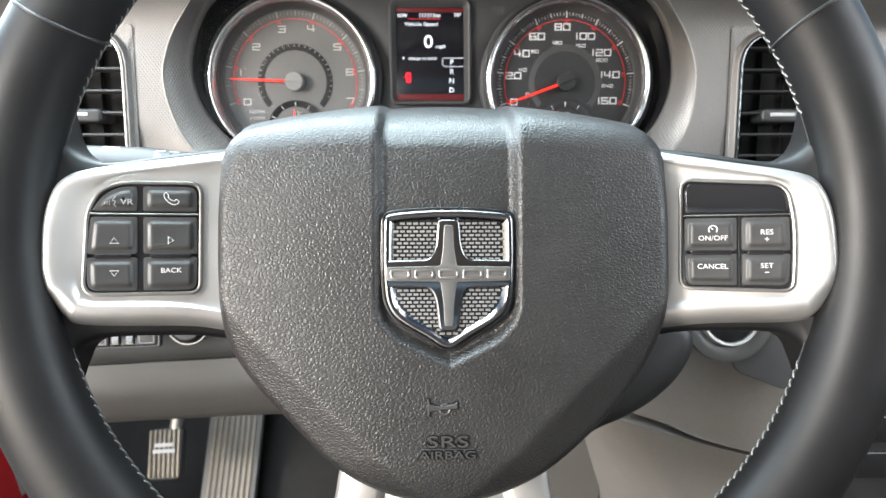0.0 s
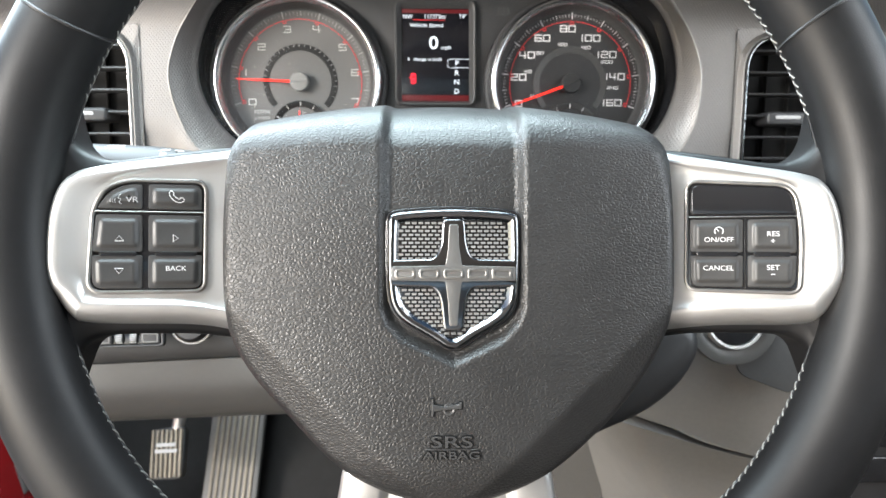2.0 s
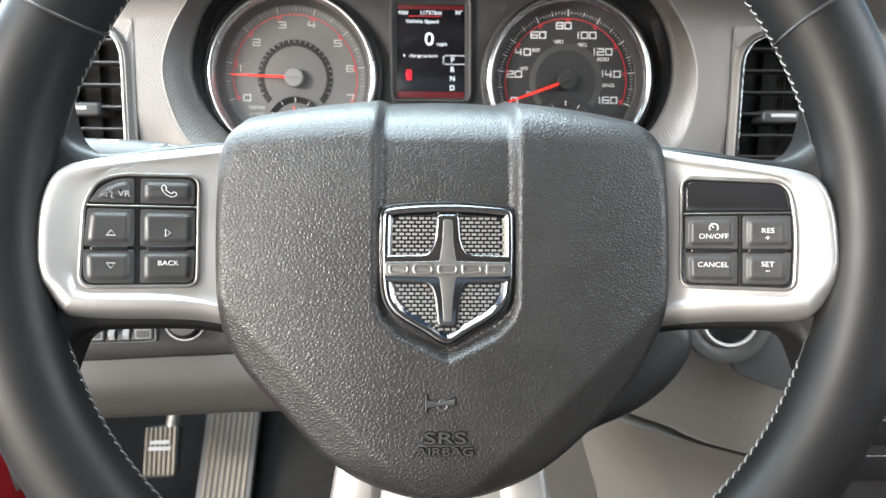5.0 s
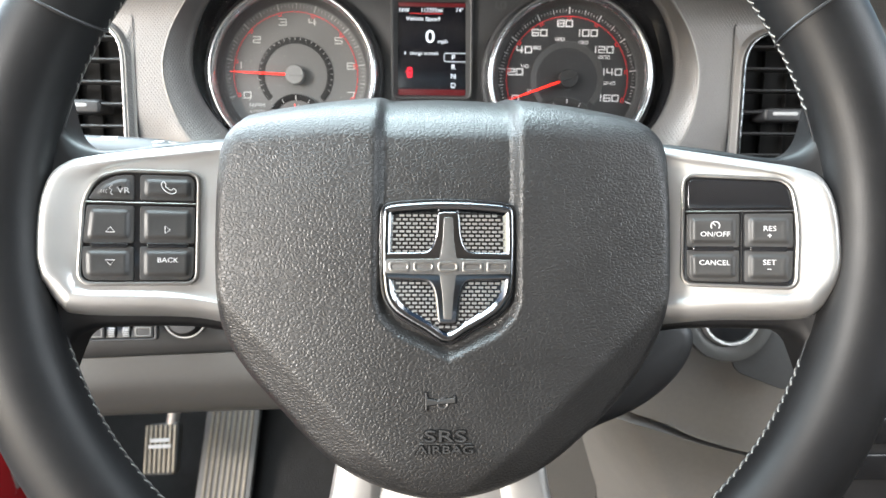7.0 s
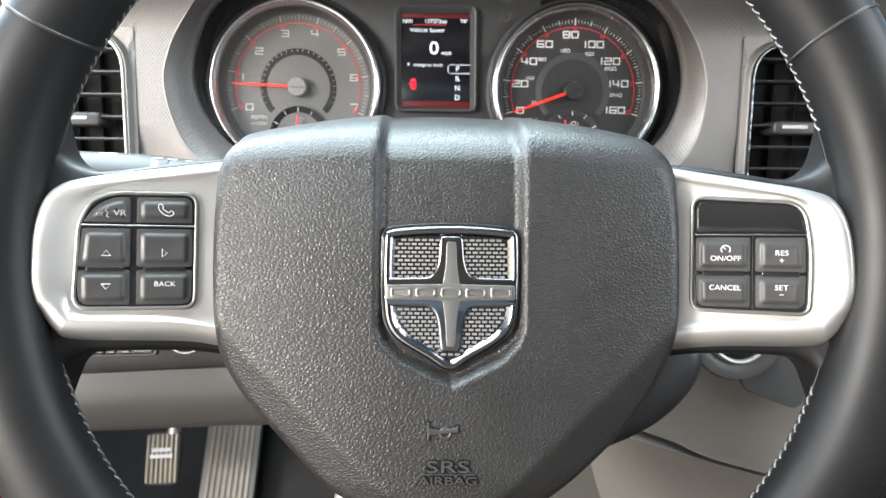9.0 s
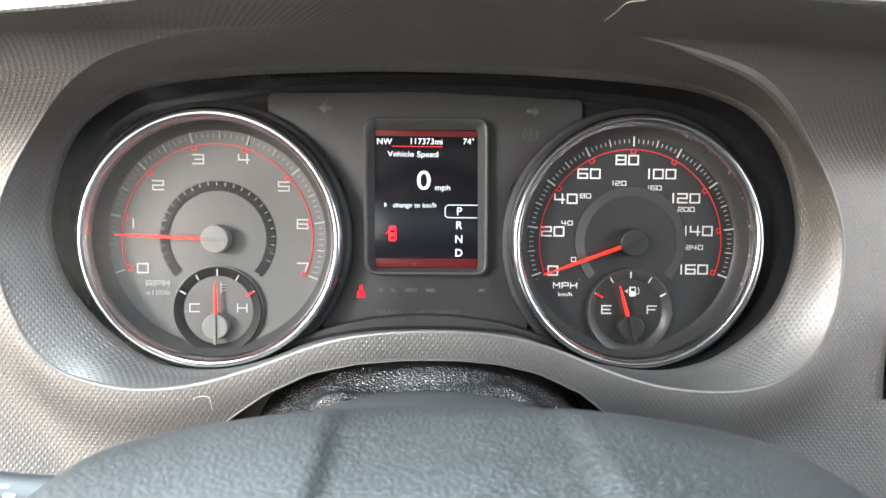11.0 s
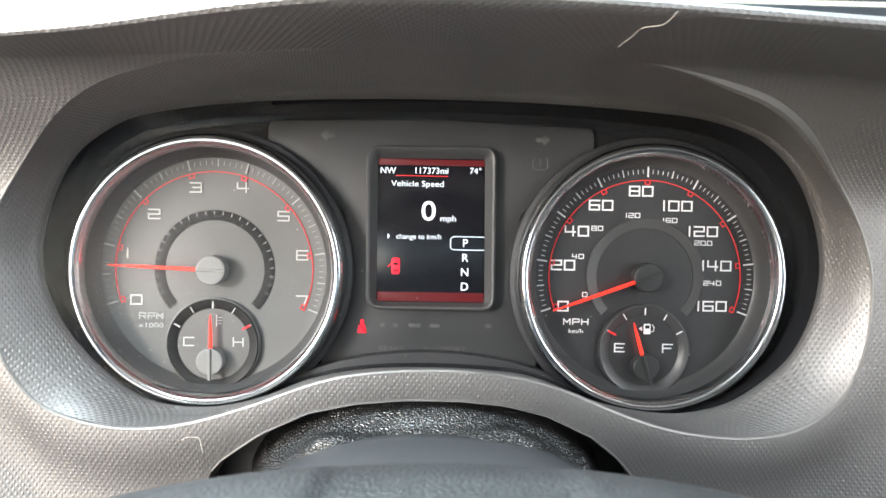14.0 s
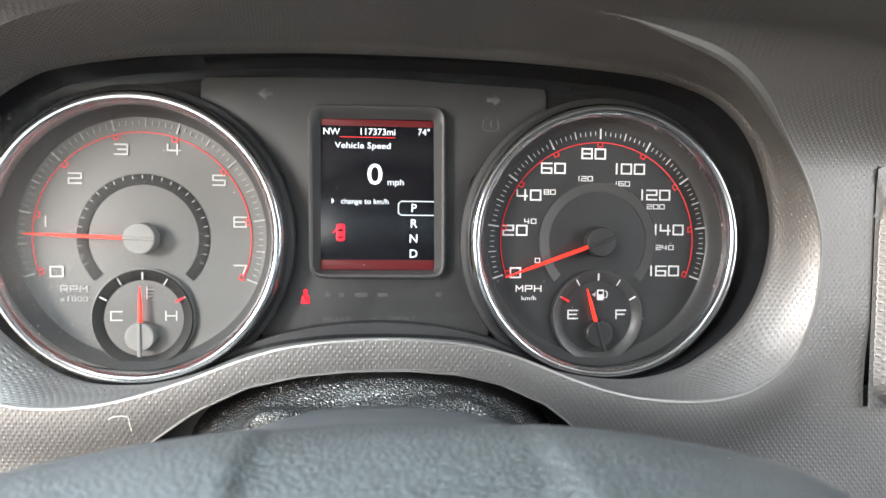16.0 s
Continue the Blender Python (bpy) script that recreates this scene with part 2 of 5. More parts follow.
def resample(line, n, closed=True):
    line = np.asarray(line, float)
    if closed:
        line = np.vstack([line, line[:1]])
    d = np.r_[0, np.cumsum(np.linalg.norm(np.diff(line, axis=0), axis=1))]
    s = np.linspace(0, d[-1], n + 1)[:-1] if closed else np.linspace(0, d[-1], n)
    return np.stack([np.interp(s, d, line[:, k]) for k in range(line.shape[1])], 1)


def inset(line, d):
    """The closed outline moved inwards by d (outwards if negative)."""
    line = np.asarray(line, float)
    t = np.roll(line, -1, 0) - np.roll(line, 1, 0)
    t /= np.maximum(np.linalg.norm(t, axis=1), 1e-9)[:, None]
    area = (line[:, 0] * np.roll(line[:, 1], -1) - line[:, 1] * np.roll(line[:, 0], -1)).sum()
    nrm = np.stack([-t[:, 1], t[:, 0]], 1) * (1 if area > 0 else -1)
    return line + nrm * d


def loft(rings, cap_first=False, cap_last=False, closed=True, bm=None):
    """Faces between rings of 3D points with as many points each."""
    bm = bm or bmesh.new()
    vs = [[bm.verts.new(p) for p in ring] for ring in rings]
    n = len(vs[0])
    for a, b in zip(vs, vs[1:]):
        for i in range(n if closed else n - 1):
            j = (i + 1) % n
            bm.faces.new((a[i], a[j], b[j], b[i]))
    if cap_first:
        bm.faces.new(vs[0][::-1])
    if cap_last:
        bm.faces.new(vs[-1])
    return bm


def at_z(line, z):
    z = np.broadcast_to(z, (len(line),))
    return np.column_stack([line, z])


def plate(line, z0, z1, bevel=0.6, bm=None, seg=3):
    """A slab of the outline from z0 up to z1 with a rounded front edge."""
    rings = [at_z(line, z0), at_z(line, z1 - bevel)]
    for k in range(1, seg + 1):
        a = k / seg * math.pi / 2
        rings.append(at_z(inset(line, bevel * (1 - math.cos(a))), z1 - bevel + bevel * math.sin(a)))
    return loft(rings, True, True, bm=bm)


def shrunk(pts, d):
    """A polygon of few corners with each side moved inwards by d."""
    p = np.asarray(pts, float)
    area = (p[:, 0] * np.roll(p[:, 1], -1) - p[:, 1] * np.roll(p[:, 0], -1)).sum()
    e = np.roll(p, -1, 0) - p
    e /= np.linalg.norm(e, axis=1)[:, None]
    nrm = np.stack([-e[:, 1], e[:, 0]], 1) * (1 if area > 0 else -1)
    out = []
    for i in range(len(p)):
        a, b = nrm[i - 1], nrm[i]
        out.append(p[i] + d * (a + b) / (1 + a @ b))
    return np.array(out)


def pad_ring(pts, r, d, z, seg=5):
    rs = r if isinstance(r, (list, tuple)) else [r] * len(pts)
    return at_z(rounded(shrunk(pts, d), [max(q - d * 0.7, 0.35) for q in rs], seg), z)


def hollow(outer, inner, z0, z1, bevel=0.5, n=96, bm=None):
    """A frame between two outlines, rounded to the front."""
    a, b = resample(outer, n), resample(inner, n)
    k = np.argmin(((b - a[0]) ** 2).sum(1))
    b = np.roll(b, -k, 0)
    rings = [at_z(a, z0), at_z(a, z1 - bevel), at_z(inset(a, bevel * 0.3), z1 - bevel * 0.3), at_z(inset(a, bevel), z1),
             at_z(inset(b, -bevel), z1), at_z(inset(b, -bevel * 0.3), z1 - bevel * 0.3), at_z(b, z1 - bevel), at_z(b, z0)]
    rings.append(rings[0])
    return loft(rings, bm=bm)


def lathe(profile, cx=0.0, cy=0.0, seg=96, bm=None, a0=0.0, a1=360.0):
    """A turned body: (radius, height) rows about the face's normal."""
    whole = abs(a1 - a0) > 359.9
    ang = np.radians(np.linspace(a0, a1, seg, endpoint=not whole))
    rings = [np.stack([cx + r * np.cos(ang), cy + r * np.sin(ang), np.full(seg, h)], 1) for r, h in profile]
    return loft(rings, closed=whole, bm=bm)


def tube(line, radius, seg=8, bm=None, caps=True):
    line = np.asarray(line, float)
    rad = np.broadcast_to(radius, (len(line),))
    t = np.gradient(line, axis=0)
    t /= np.maximum(np.linalg.norm(t, axis=1), 1e-9)[:, None]
    ref = np.array([0.0, 0, 1]) if abs(t[0, 2]) < 0.9 else np.array([1.0, 0, 0])
    rings = []
    for p, d, r in zip(line, t, rad):
        x = np.cross(d, ref)
        x /= np.linalg.norm(x)
        y = np.cross(d, x)
        a = np.linspace(0, 2 * np.pi, seg, endpoint=False)[:, None]
        rings.append(p + r * (np.cos(a) * x + np.sin(a) * y))
    return loft(rings, caps, caps, bm=bm)


def ellipse(cx, cy, rx, ry, n=48):
    a = np.linspace(0, 2 * np.pi, n, endpoint=False)
    return np.stack([cx + rx * np.cos(a), cy + ry * np.sin(a)], 1)


def box(x0, x1, y0, y1, z0, z1, r=1.0, bevel=0.5, bm=None):
    return plate(rounded([(x0, y0), (x1, y0), (x1, y1), (x0, y1)], r, 4), z0, z1, bevel, bm)


def dist_to(poly, x, y):
    """Distance of points to a closed outline."""
    p = np.stack([np.ravel(x), np.ravel(y)], 1)[:, None]
    a, b = poly[None], np.roll(poly, -1, 0)[None]
    ab = b - a
    t = np.clip(((p - a) * ab).sum(-1) / np.maximum((ab**2).sum(-1), 1e-12), 0, 1)
    d = np.sqrt(((p - a - t[..., None] * ab) ** 2).sum(-1)).min(1)
    return d.reshape(np.shape(x))


def inside(poly, x, y):
    x, y = np.asarray(x, float), np.asarray(y, float)
    hit = np.zeros(x.shape, bool)
    for (x1, y1), (x2, y2) in zip(poly, np.roll(poly, -1, 0)):
        cross = (y1 > y) != (y2 > y)
        with np.errstate(divide="ignore", invalid="ignore"):
            hit ^= cross & (x < (x2 - x1) * (y - y1) / (y2 - y1 if y2 != y1 else 1e-9) + x1)
    return hit


def sm(t):
    t = np.clip(t, 0, 1)
    return t * t * (3 - 2 * t)


def writing(body, size, x, y, z, mat, parent, wide=1.0, align="CENTER", deep=0.06, bold=0.0, name="lettering", m=None, turn=0.0):
    """Words in the built-in font as one mesh; size is the height of a capital in millimetres."""
    cu = bpy.data.curves.new(name, "FONT")
    cu.body, cu.align_x, cu.align_y = body, align, "CENTER"
    cu.size, cu.extrude, cu.offset, cu.resolution_u = size / 0.69 * MM, deep * MM, bold * MM, 3
    ob = bpy.data.objects.new(name, cu)
    me = bpy.data.meshes.new_from_object(ob)
    bpy.data.objects.remove(ob)
    bpy.data.curves.remove(cu)
    me.materials.clear()
    me.materials.append(mat)
    out = new(name, me)
    out.parent = parent
    base = Matrix.Translation((x * MM, y * MM, z * MM)) @ Matrix.Rotation(radians(turn), 4, "Z") @ Matrix.Diagonal((wide, 1, 1, 1))
    out.matrix_basis = (m @ base) if m is not None else base
    return out

# ---- steering wheel ----
wheel = thing("steering_wheel", WHEEL, "black leather steering wheel with satin silver spokes and grained airbag cover", "steering wheel")
RIM_R, RIM_A, RIM_B, RIM_N = 184.0, 19.2, 17.0, -9.0


def rim_point(ang, phi, out=0.0):
    """On the rim: ang round the wheel, phi round the tube from its outer side over the driver's side."""
    r = RIM_R + (RIM_A + out) * math.cos(phi)
    return (2 + r * math.cos(ang), r * math.sin(ang), RIM_N + (RIM_B + out) * math.sin(phi))


rings = []
for i in range(160):
    a = 2 * math.pi * i / 160
    rings.append([rim_point(a, 2 * math.pi * k / 32) for k in range(32)])
bm = loft(rings + rings[:1])
bmesh.ops.remove_doubles(bm, verts=bm.verts, dist=0.01)
rim = part("rim", bm, LEATHER, wheel, "thick smooth black leather rim")
for deg in (150.5, 29.5):
    bm = tube([rim_point(radians(deg + 1.2 * math.sin(p)), p, 0.05) for p in np.linspace(0, 2 * math.pi, 49)], 0.8, 6, caps=False)
    part("seam", bm, SOOT, rim)


def stitches(ranges, name, label):
    bm = bmesh.new()
    for a0, a1 in ranges:
        count = int(abs(a1 - a0) * math.pi / 180 * 163 / 4.2)
        for i in range(count):
            a = radians(a0 + (a1 - a0) * i / count)
            lean = 0.010
            pts = [rim_point(a - lean, radians(186), 0.0), rim_point(a - lean / 2, radians(188.5), 0.3), rim_point(a + lean / 2, radians(193), 0.3), rim_point(a + lean, radians(196), 0.0)]
            tube(pts, 0.36, 5, bm)
    return part(name, bm, THREAD, rim, label)


stitching = stitches([(19, 161), (199, 341)], "stitching", "grey thread stitched along the inner side of the rim")
tagged(stitching, "grey thread stitched along the inner side of the rim", kind="stuff")
bm = tube([rim_point(a, radians(191), -0.1) for a in np.radians(np.linspace(0, 360, 161))], 0.5, 6, caps=False)
part("seam", bm, SOOT, rim)

# airbag cover: face, bent-back top and hub sides
COVER = spline([(-89.5, 24), (-88.3, 34), (-84, 40.5), (-74, 43), (-40, 46), (2.3, 47.2), (45, 46), (79, 43), (89, 40.5), (93.2, 34), (94.4, 24), (95.2, -5),
                (95, -30), (92.8, -43), (84, -62), (70, -80), (50, -98), (36, -107), (20, -112.5), (2.3, -114), (-15, -112.5), (-31, -107), (-46, -97), (-65, -77),
                (-79, -61), (-87.3, -46), (-89.6, -32), (-90.3, -5)], per=6)
COVER = (resample(COVER, 420) - (2.3, 0)) * (1.035, 1.0) + (2.3, 0)
CHANNEL = np.array([(-27.2, 120), (-27.2, -31), (-25, -38), (-18, -45), (-4, -51.5), (4, -55.5), (12, -51.5), (25, -45), (31.5, -38), (34, -31), (34, 120)], float)


def groove(c):
    """Depth share of the channel at a distance in from its edge: a straight bevelled wall."""
    t = np.clip(np.asarray(c, float) / 4.8, 0, 1)
    return t - 0.07 * np.sin(2 * math.pi * t)


def cover_n(u, v):
    """How far the cover's face stands out at a place."""
    u, v = np.asarray(u, float), np.asarray(v, float)
    d = dist_to(COVER, u, v)
    n = 3.0 - 7.0 * ((u - 2.3) / 92) ** 2 - 2.5 * (np.clip(v, 0, None) / 45) ** 2
    top = sm((v - 10) / 40)
    r = 5.0 + 11.0 * top
    dd = np.clip(d + 0.29 * r * top, 0, r)
    n = n - (r - np.sqrt(np.maximum(r * r - (r - dd) ** 2, 0))) * 0.9
    c = np.where(inside(CHANNEL, u, v), dist_to(CHANNEL, u, v), 0)
    n = n - 4.4 * groove(c)
    for sx in (-1, 1):  # bent-back lower corners
        q = (np.abs(u - 2.3) * (1 if sx > 0 else 1)) * 0.692 - (v + 29) * 0.722 - 63.0
        q = np.where((u - 2.3) * sx > 0, q, -1)
        n = n - 0.42 * np.where(q > 4, q - 2, np.where(q > 0, q * q / 8, 0))
    q = -(v + 92)
    n = n - 0.011 * np.where(q > 0, q, 0) ** 2
    return n


mid = np.array([2.3, -22.0])
fr = np.r_[np.linspace(0.01, 0.87, 130), np.linspace(0.877, 1.0, 26)]
rings = []
for s in fr:
    p = mid + (COVER - mid) * s
    ring_z = cover_n(p[:, 0], p[:, 1])
    p[:, 1] -= 2.8 * groove(30.6 - np.abs(p[:, 0] - 3.4)) * sm((p[:, 1] - 30) / 16)
    rings.append(at_z(p, ring_z))
edge = rings[-1]
up = sm((COVER[:, 1] - 5) / 40)  # how much a place belongs to the top
for k, (z0, out, rise) in enumerate(((-7, 0.2, 2.6), (-11, 0.2, 4.9), (-16, 0.2, 7.0), (-22, 0.2, 9.0), (-29, 0.2, 10.8), (-36, 0, 12.5), (-45, -0.5, 14.7), (-56, -1.2, 17.2), (-68, -3.0, 19.8), (-77, -4.0, 21.4), (-84, -5.0, 21.8), (-90, -6.5, 20.8), (-95, -8.0, 18.6), (-100, -10.0, 14.5), (-105, -12.0, 8.0), (-108, -24, -4.0))):
    z = z0
    p = COVER + (inset(COVER, -out) - COVER) * (1 - up)[:, None]
    crown = 1.03 - 0.27 * (np.abs(COVER[:, 0] - 2.3) / 88) ** 2
    side = 1 + 0.045 * up * sm((-z0 - 16) / 26) - 0.05 * up * sm((-z0 - 62) / 46)
    x = 2.3 + (p[:, 0] - 2.3) * side
    c = 2.8 * groove(30.6 - np.abs(COVER[:, 0] - 3.4)) * up * sm((98 + z0) / 34)
    z = z + (edge[:, 2] + 3.8) * (1 - sm((-z - 5) / 50)) * up
    depth = z * (0.8 + 0.2 * up) - 6 * (1 - up)
    rings.append(np.stack([x, p[:, 1] + 1.07 * rise * up * crown - c, np.minimum(depth, rings[-1][:, 2] - 0.8)], 1))
airbag = part("airbag_cover", loft(rings, True, False), GRAIN, wheel, "grained black vinyl airbag cover with a recessed middle", sharp=85)

# moulded horn mark and words on the cover


def on_cover(u, v):
    return float(cover_n(u, v))


def laid(u, v):
    """Turns a flat mark to lie along the cover's slope at a place on it."""
    tilt = math.atan2(on_cover(u, v + 4) - on_cover(u, v - 4), 8.0)
    sway = math.atan2(on_cover(u + 6, v) - on_cover(u - 6, v), 12.0)
    p = Matrix.Translation((u * MM, v * MM, on_cover(u, v) * MM))
    return p @ Matrix.Rotation(tilt, 4, "X") @ Matrix.Rotation(-sway, 4, "Y") @ p.inverted()


HORN = np.array([(-5.3, -67.5), (-4.6, -67.5), (-4.4, -69.8), (0, -70.6), (6.2, -69.3), (6.2, -68.8), (6.9, -68.8), (6.9, -71.5), (6.2, -71.5), (0.5, -71.9), (-4.4, -72.6), (-4.6, -74.5), (-5.3, -74.5)])
ZH = on_cover(1, -71)
# Black rim under the mark paints the shadow round its edge.
part("horn_mark_edge", plate(shrunk(HORN, -0.4), ZH - 0.5, ZH + 0.5, 0.1), SHADE, airbag).matrix_basis = laid(1, -71)
part("horn_mark", plate(HORN, ZH - 0.5, ZH + 1.0, 0.2), MOULDED, airbag).matrix_basis = laid(1, -71)
bm = lathe([(1.5, -1), (1.5, 0.5), (2.0, 0.7), (2.5, 0.5), (2.5, -1)], 1.8, -71.8, 24)
bmesh.ops.translate(bm, vec=(0, 0, on_cover(1, -71)), verts=bm.verts)
part("horn_mark", bm, MOULDED, airbag).matrix_basis = laid(1, -71)
for body, high, y, wide in (("SRS", 4.6, -85.2, 1.75), ("AIRBAG", 3.1, -90.6, 1.5)):
    # Bolder black copy beneath each word, drawn as its shadow outline.
    writing(body, high, 2.9, y, on_cover(2.9, y) + 0.1, SHADE, airbag, wide=wide, deep=0.5, bold=0.32, m=laid(2.9, y), name="outline")
    writing(body, high, 2.9, y, on_cover(2.9, y) + 0.4, MOULDED, airbag, wide=wide, deep=0.55, bold=0.02, m=laid(2.9, y))
part("rule", box(-7.8, 13.6, -88.35, -87.85, -1, on_cover(2.9, -88) + 0.6, 0.2, 0.1), MOULDED, airbag)

# shield badge
EX = 3.6
SHIELD = spline([(-27, 3), (-26.6, 6.5), (-24, 8.6), (-12, 9.8), (0, 10.2), (12, 9.8), (24, 8.6), (26.6, 6.5), (27, 3), (27.2, -10), (26.6, -24), (24.8, -31), (20, -36.5), (10, -42.5), (0, -47.8),
                 (-10, -42.5), (-20, -36.5), (-24.8, -31), (-26.6, -24), (-27.2, -10)], per=5) + (EX, 0)
SHIELD = resample(SHIELD, 120)
badge = part("badge", plate(inset(SHIELD, -1.0), -6, 0.4, 0.6), GLOSS, wheel, "chrome and pewter shield badge with a cross")
ZB = 0.4
insert = part("insert", plate(inset(SHIELD, 1.5), ZB - 0.6, ZB + 0.1, 0.05), GLOSS, badge)
bm = bmesh.new()
hole = inset(SHIELD, 4.9)
CROSS = np.array([(1.9, 3.6), (2.3, -6.0), (3.4, -13.2), (25.4, -13.6), (25.4, -19.4), (3.4, -19.8), (2.3, -28), (1.7, -38), (-1.7, -38), (-2.3, -28), (-3.4, -19.8), (-25.4, -19.4), (-25.4, -13.6), (-3.4, -13.2), (-2.3, -6.0), (-1.9, 3.6)]) + (EX, 0)
row, y = 0, hole[:, 1].min()
while y < hole[:, 1].max():
    x = hole[:, 0].min() + (row % 2) * 1.35
    while x < hole[:, 0].max():
        if inside(hole, x, y):
            bmesh.ops.create_cube(bm, size=1.0, matrix=Matrix.LocRotScale((x, y, ZB + 0.35), None, (1.95, 0.9, 0.7)))
        x += 2.7
    y += 1.62
    row += 1
part("raised_block", bm, BLOCKS, badge, "rows of small raised pewter blocks")
wide_cross = rounded(np.array([(4.6, 6.0), (5.4, -5.0), (7.6, -10.4), (26.6, -10.8), (26.6, -22.0), (7.4, -22.6), (5.4, -28), (4.2, -40.2), (-4.2, -40.2), (-5.4, -28), (-7.4, -22.6), (-26.6, -22.0), (-26.6, -10.8), (-7.6, -10.4), (-5.4, -5.0), (-4.6, 6.0)]) + (EX, 0), [2.0, 4, 3, 2, 2, 3, 4, 2.0, 2.0, 4, 3, 2, 2, 3, 4, 2.0], 4)
part("cross_edge", plate(resample(wide_cross, 200), ZB - 0.2, ZB + 2.0, 1.25, seg=7), CHROME, badge, "polished chrome edge of the cross")
a, b = SHIELD, inset(SHIELD, 4.7)
bm = loft([at_z(inset(a, -0.3), -1), at_z(a, ZB + 0.3), at_z(inset(a, 0.35), ZB + 1.1), at_z(inset(a, 0.9), ZB + 1.7), at_z(inset(a, 1.6), ZB + 2.0), at_z(inset(a, 2.3), ZB + 1.95), at_z(inset(a, 3.1), ZB + 1.5), at_z(inset(a, 3.9), ZB + 0.8), at_z(b, ZB + 0.1)])
part("outer_frame", bm, CHROME, badge, "polished chrome edge")
part("cross", plate(resample(rounded(CROSS, 0.6, 3), 200), ZB + 1.0, ZB + 2.2, 0.3), PEWTER, badge, "pewter cross")
for k in range(5):
    x = EX + (k - 2) * 9.9
    o = rounded([(x - 4.2, -18.6), (x + 4.2, -18.6), (x + 4.2, -14.4), (x - 4.2, -14.4)], 1.7 if k < 3 else 0.8, 4)
    part("raised_bar", hollow(o, rounded([(x - 3.1, -17.5), (x + 3.1, -17.5), (x + 3.1, -15.5), (x - 3.1, -15.5)], 0.9, 4), ZB + 2.0, ZB + 2.7, 0.3, 60), DULLCHROME, badge)

# spokes
SP = 0.3


def spoke_n(u):
    return -25 + SP * (np.abs(u) - 90)


LEFT = [(-58, 41), (-84, 41), (-96, 39.5), (-118, 35.8), (-147, 30.6), (-157, 26.8), (-163, 19.5), (-166.5, 4.5), (-167, -19.5), (-165.5, -27), (-160, -36.5), (-151, -41), (-112, -43), (-95.5, -46), (-84, -48), (-58, -48)]
RIGHT = [(62, 41.5), (88, 41.5), (101, 39.2), (133, 32.8), (155, 28.2), (164, 23.2), (169.5, 10.5), (171.5, -9), (170.5, -26.5), (164.5, -37.5), (155, -41.5), (123.5, -43), (102, -45.8), (88, -48), (62, -48)]
OL = rounded([(-22.6, -24.4), (22.6, -24.6), (23.2, 22.6), (-8.5, 22.2), (-16.4, 18.6), (-20.8, 10)], [5, 4, 4.5, 5, 4, 12], 7)
OR = rounded([(-22.6, -23.8), (22.4, -24.6), (23.2, 2), (20.0, 20.6), (-22.4, 23.6)], [4.5, 4, 16, 7, 4.5], 7)
for pts, sx in ((LEFT, -1), (RIGHT, 1)):
    line = resample(spline(pts, closed=False, per=6), 150)
    rings = []
    for d, h in ((0.8, -22), (1.0, -10), (1.4, -6), (2.1, -2.8), (3.1, -0.4), (4.3, 1.1), (5.4, 1.95), (6.2, 2.2)):
        wide_ = 1 + 0.9 * sm((-line[:, 1] - 12) / 22)
        p = inset(line, (d * wide_)[:, None])
        rings.append(at_z(p, spoke_n(p[:, 0]) + h - 1.2 * (wide_ - 1) * (1 - sm(d / 6.2))))
    crest, flat = inset(line, (6.2 * wide_)[:, None]), resample(inset(resample(OL if sx < 0 else OR, 150), -2.6), 150)
    flat = flat * (math.cos(math.atan(SP)), 1) + (-127 if sx < 0 else 130, 0)
    area = [(q[:, 0] * np.roll(q[:, 1], -1) - q[:, 1] * np.roll(q[:, 0], -1)).sum() for q in (crest, flat)]
    if area[0] * area[1] < 0:
        flat = flat[::-1]
    flat = np.roll(flat, -np.argmin(np.linalg.norm(flat - crest[75], axis=1)) + 75, 0)
    for t in (0.16, 0.34, 0.56, 0.78, 1.0):
        p = crest * (1 - t) + flat * t
        rings.append(at_z(p, spoke_n(p[:, 0]) + 2.2 - 2.0 * sm(t)))
    spoke = part("spoke", loft(rings, False, True), SATIN, wheel, "satin silver painted spoke")
    # leather behind the spoke, filleted into the rim
    top = spline([(78, 41), (98, 40.5), (120, 37.2), (144, 32.6), (153, 33.6), (158.5, 37), (161.5, 42.5), (163.5, 50), (168, 66), (184, 68)], False, 6)
    low = spline([(78, -50), (98, -47.5), (114, -45), (144, -44.2), (153, -46), (157.5, -50), (160, -57), (166, -70), (184, -72)], False, 6)
    rings = []
    for u in np.r_[np.linspace(80, 140, 14), np.linspace(142, 180, 30)]:
        a, b, n_ = np.interp(u, top[:, 0], top[:, 1]), np.interp(u, low[:, 0], low[:, 1]), spoke_n(u)
        e = 3.0
        rings.append([(2 + sx * u, y, n_ + h) for y, h in ((a, -26), (a, -13), (a - 0.8, -9.5), (a - e, -7), (a - 9, -6.5), (b + 9, -6.5), (b + e, -7), (b + 0.8, -9.5), (b, -13), (b, -26))])
    part("spoke_backing", loft(rings, True, True), LEATHER, wheel, sharp=60)

# lower spoke, silver between dark legs
for sx in (-1, 1):
    leg = [(2 + sx * 34, -98), (2 + sx * 46, -104), (2 + sx * 50, -120), (2 + sx * 58, -165), (2 + sx * 40, -170), (2 + sx * 26, -112)]
    part("lower_spoke", plate(resample(spline(leg), 60), -44, -26, 5), SATIN, wheel, "satin silver lower spoke")
part("lower_spoke_web", plate(rounded([(-34, -100), (38, -100), (38, -168), (-34, -168)], 6), -44, -30, 3), SATIN, wheel)

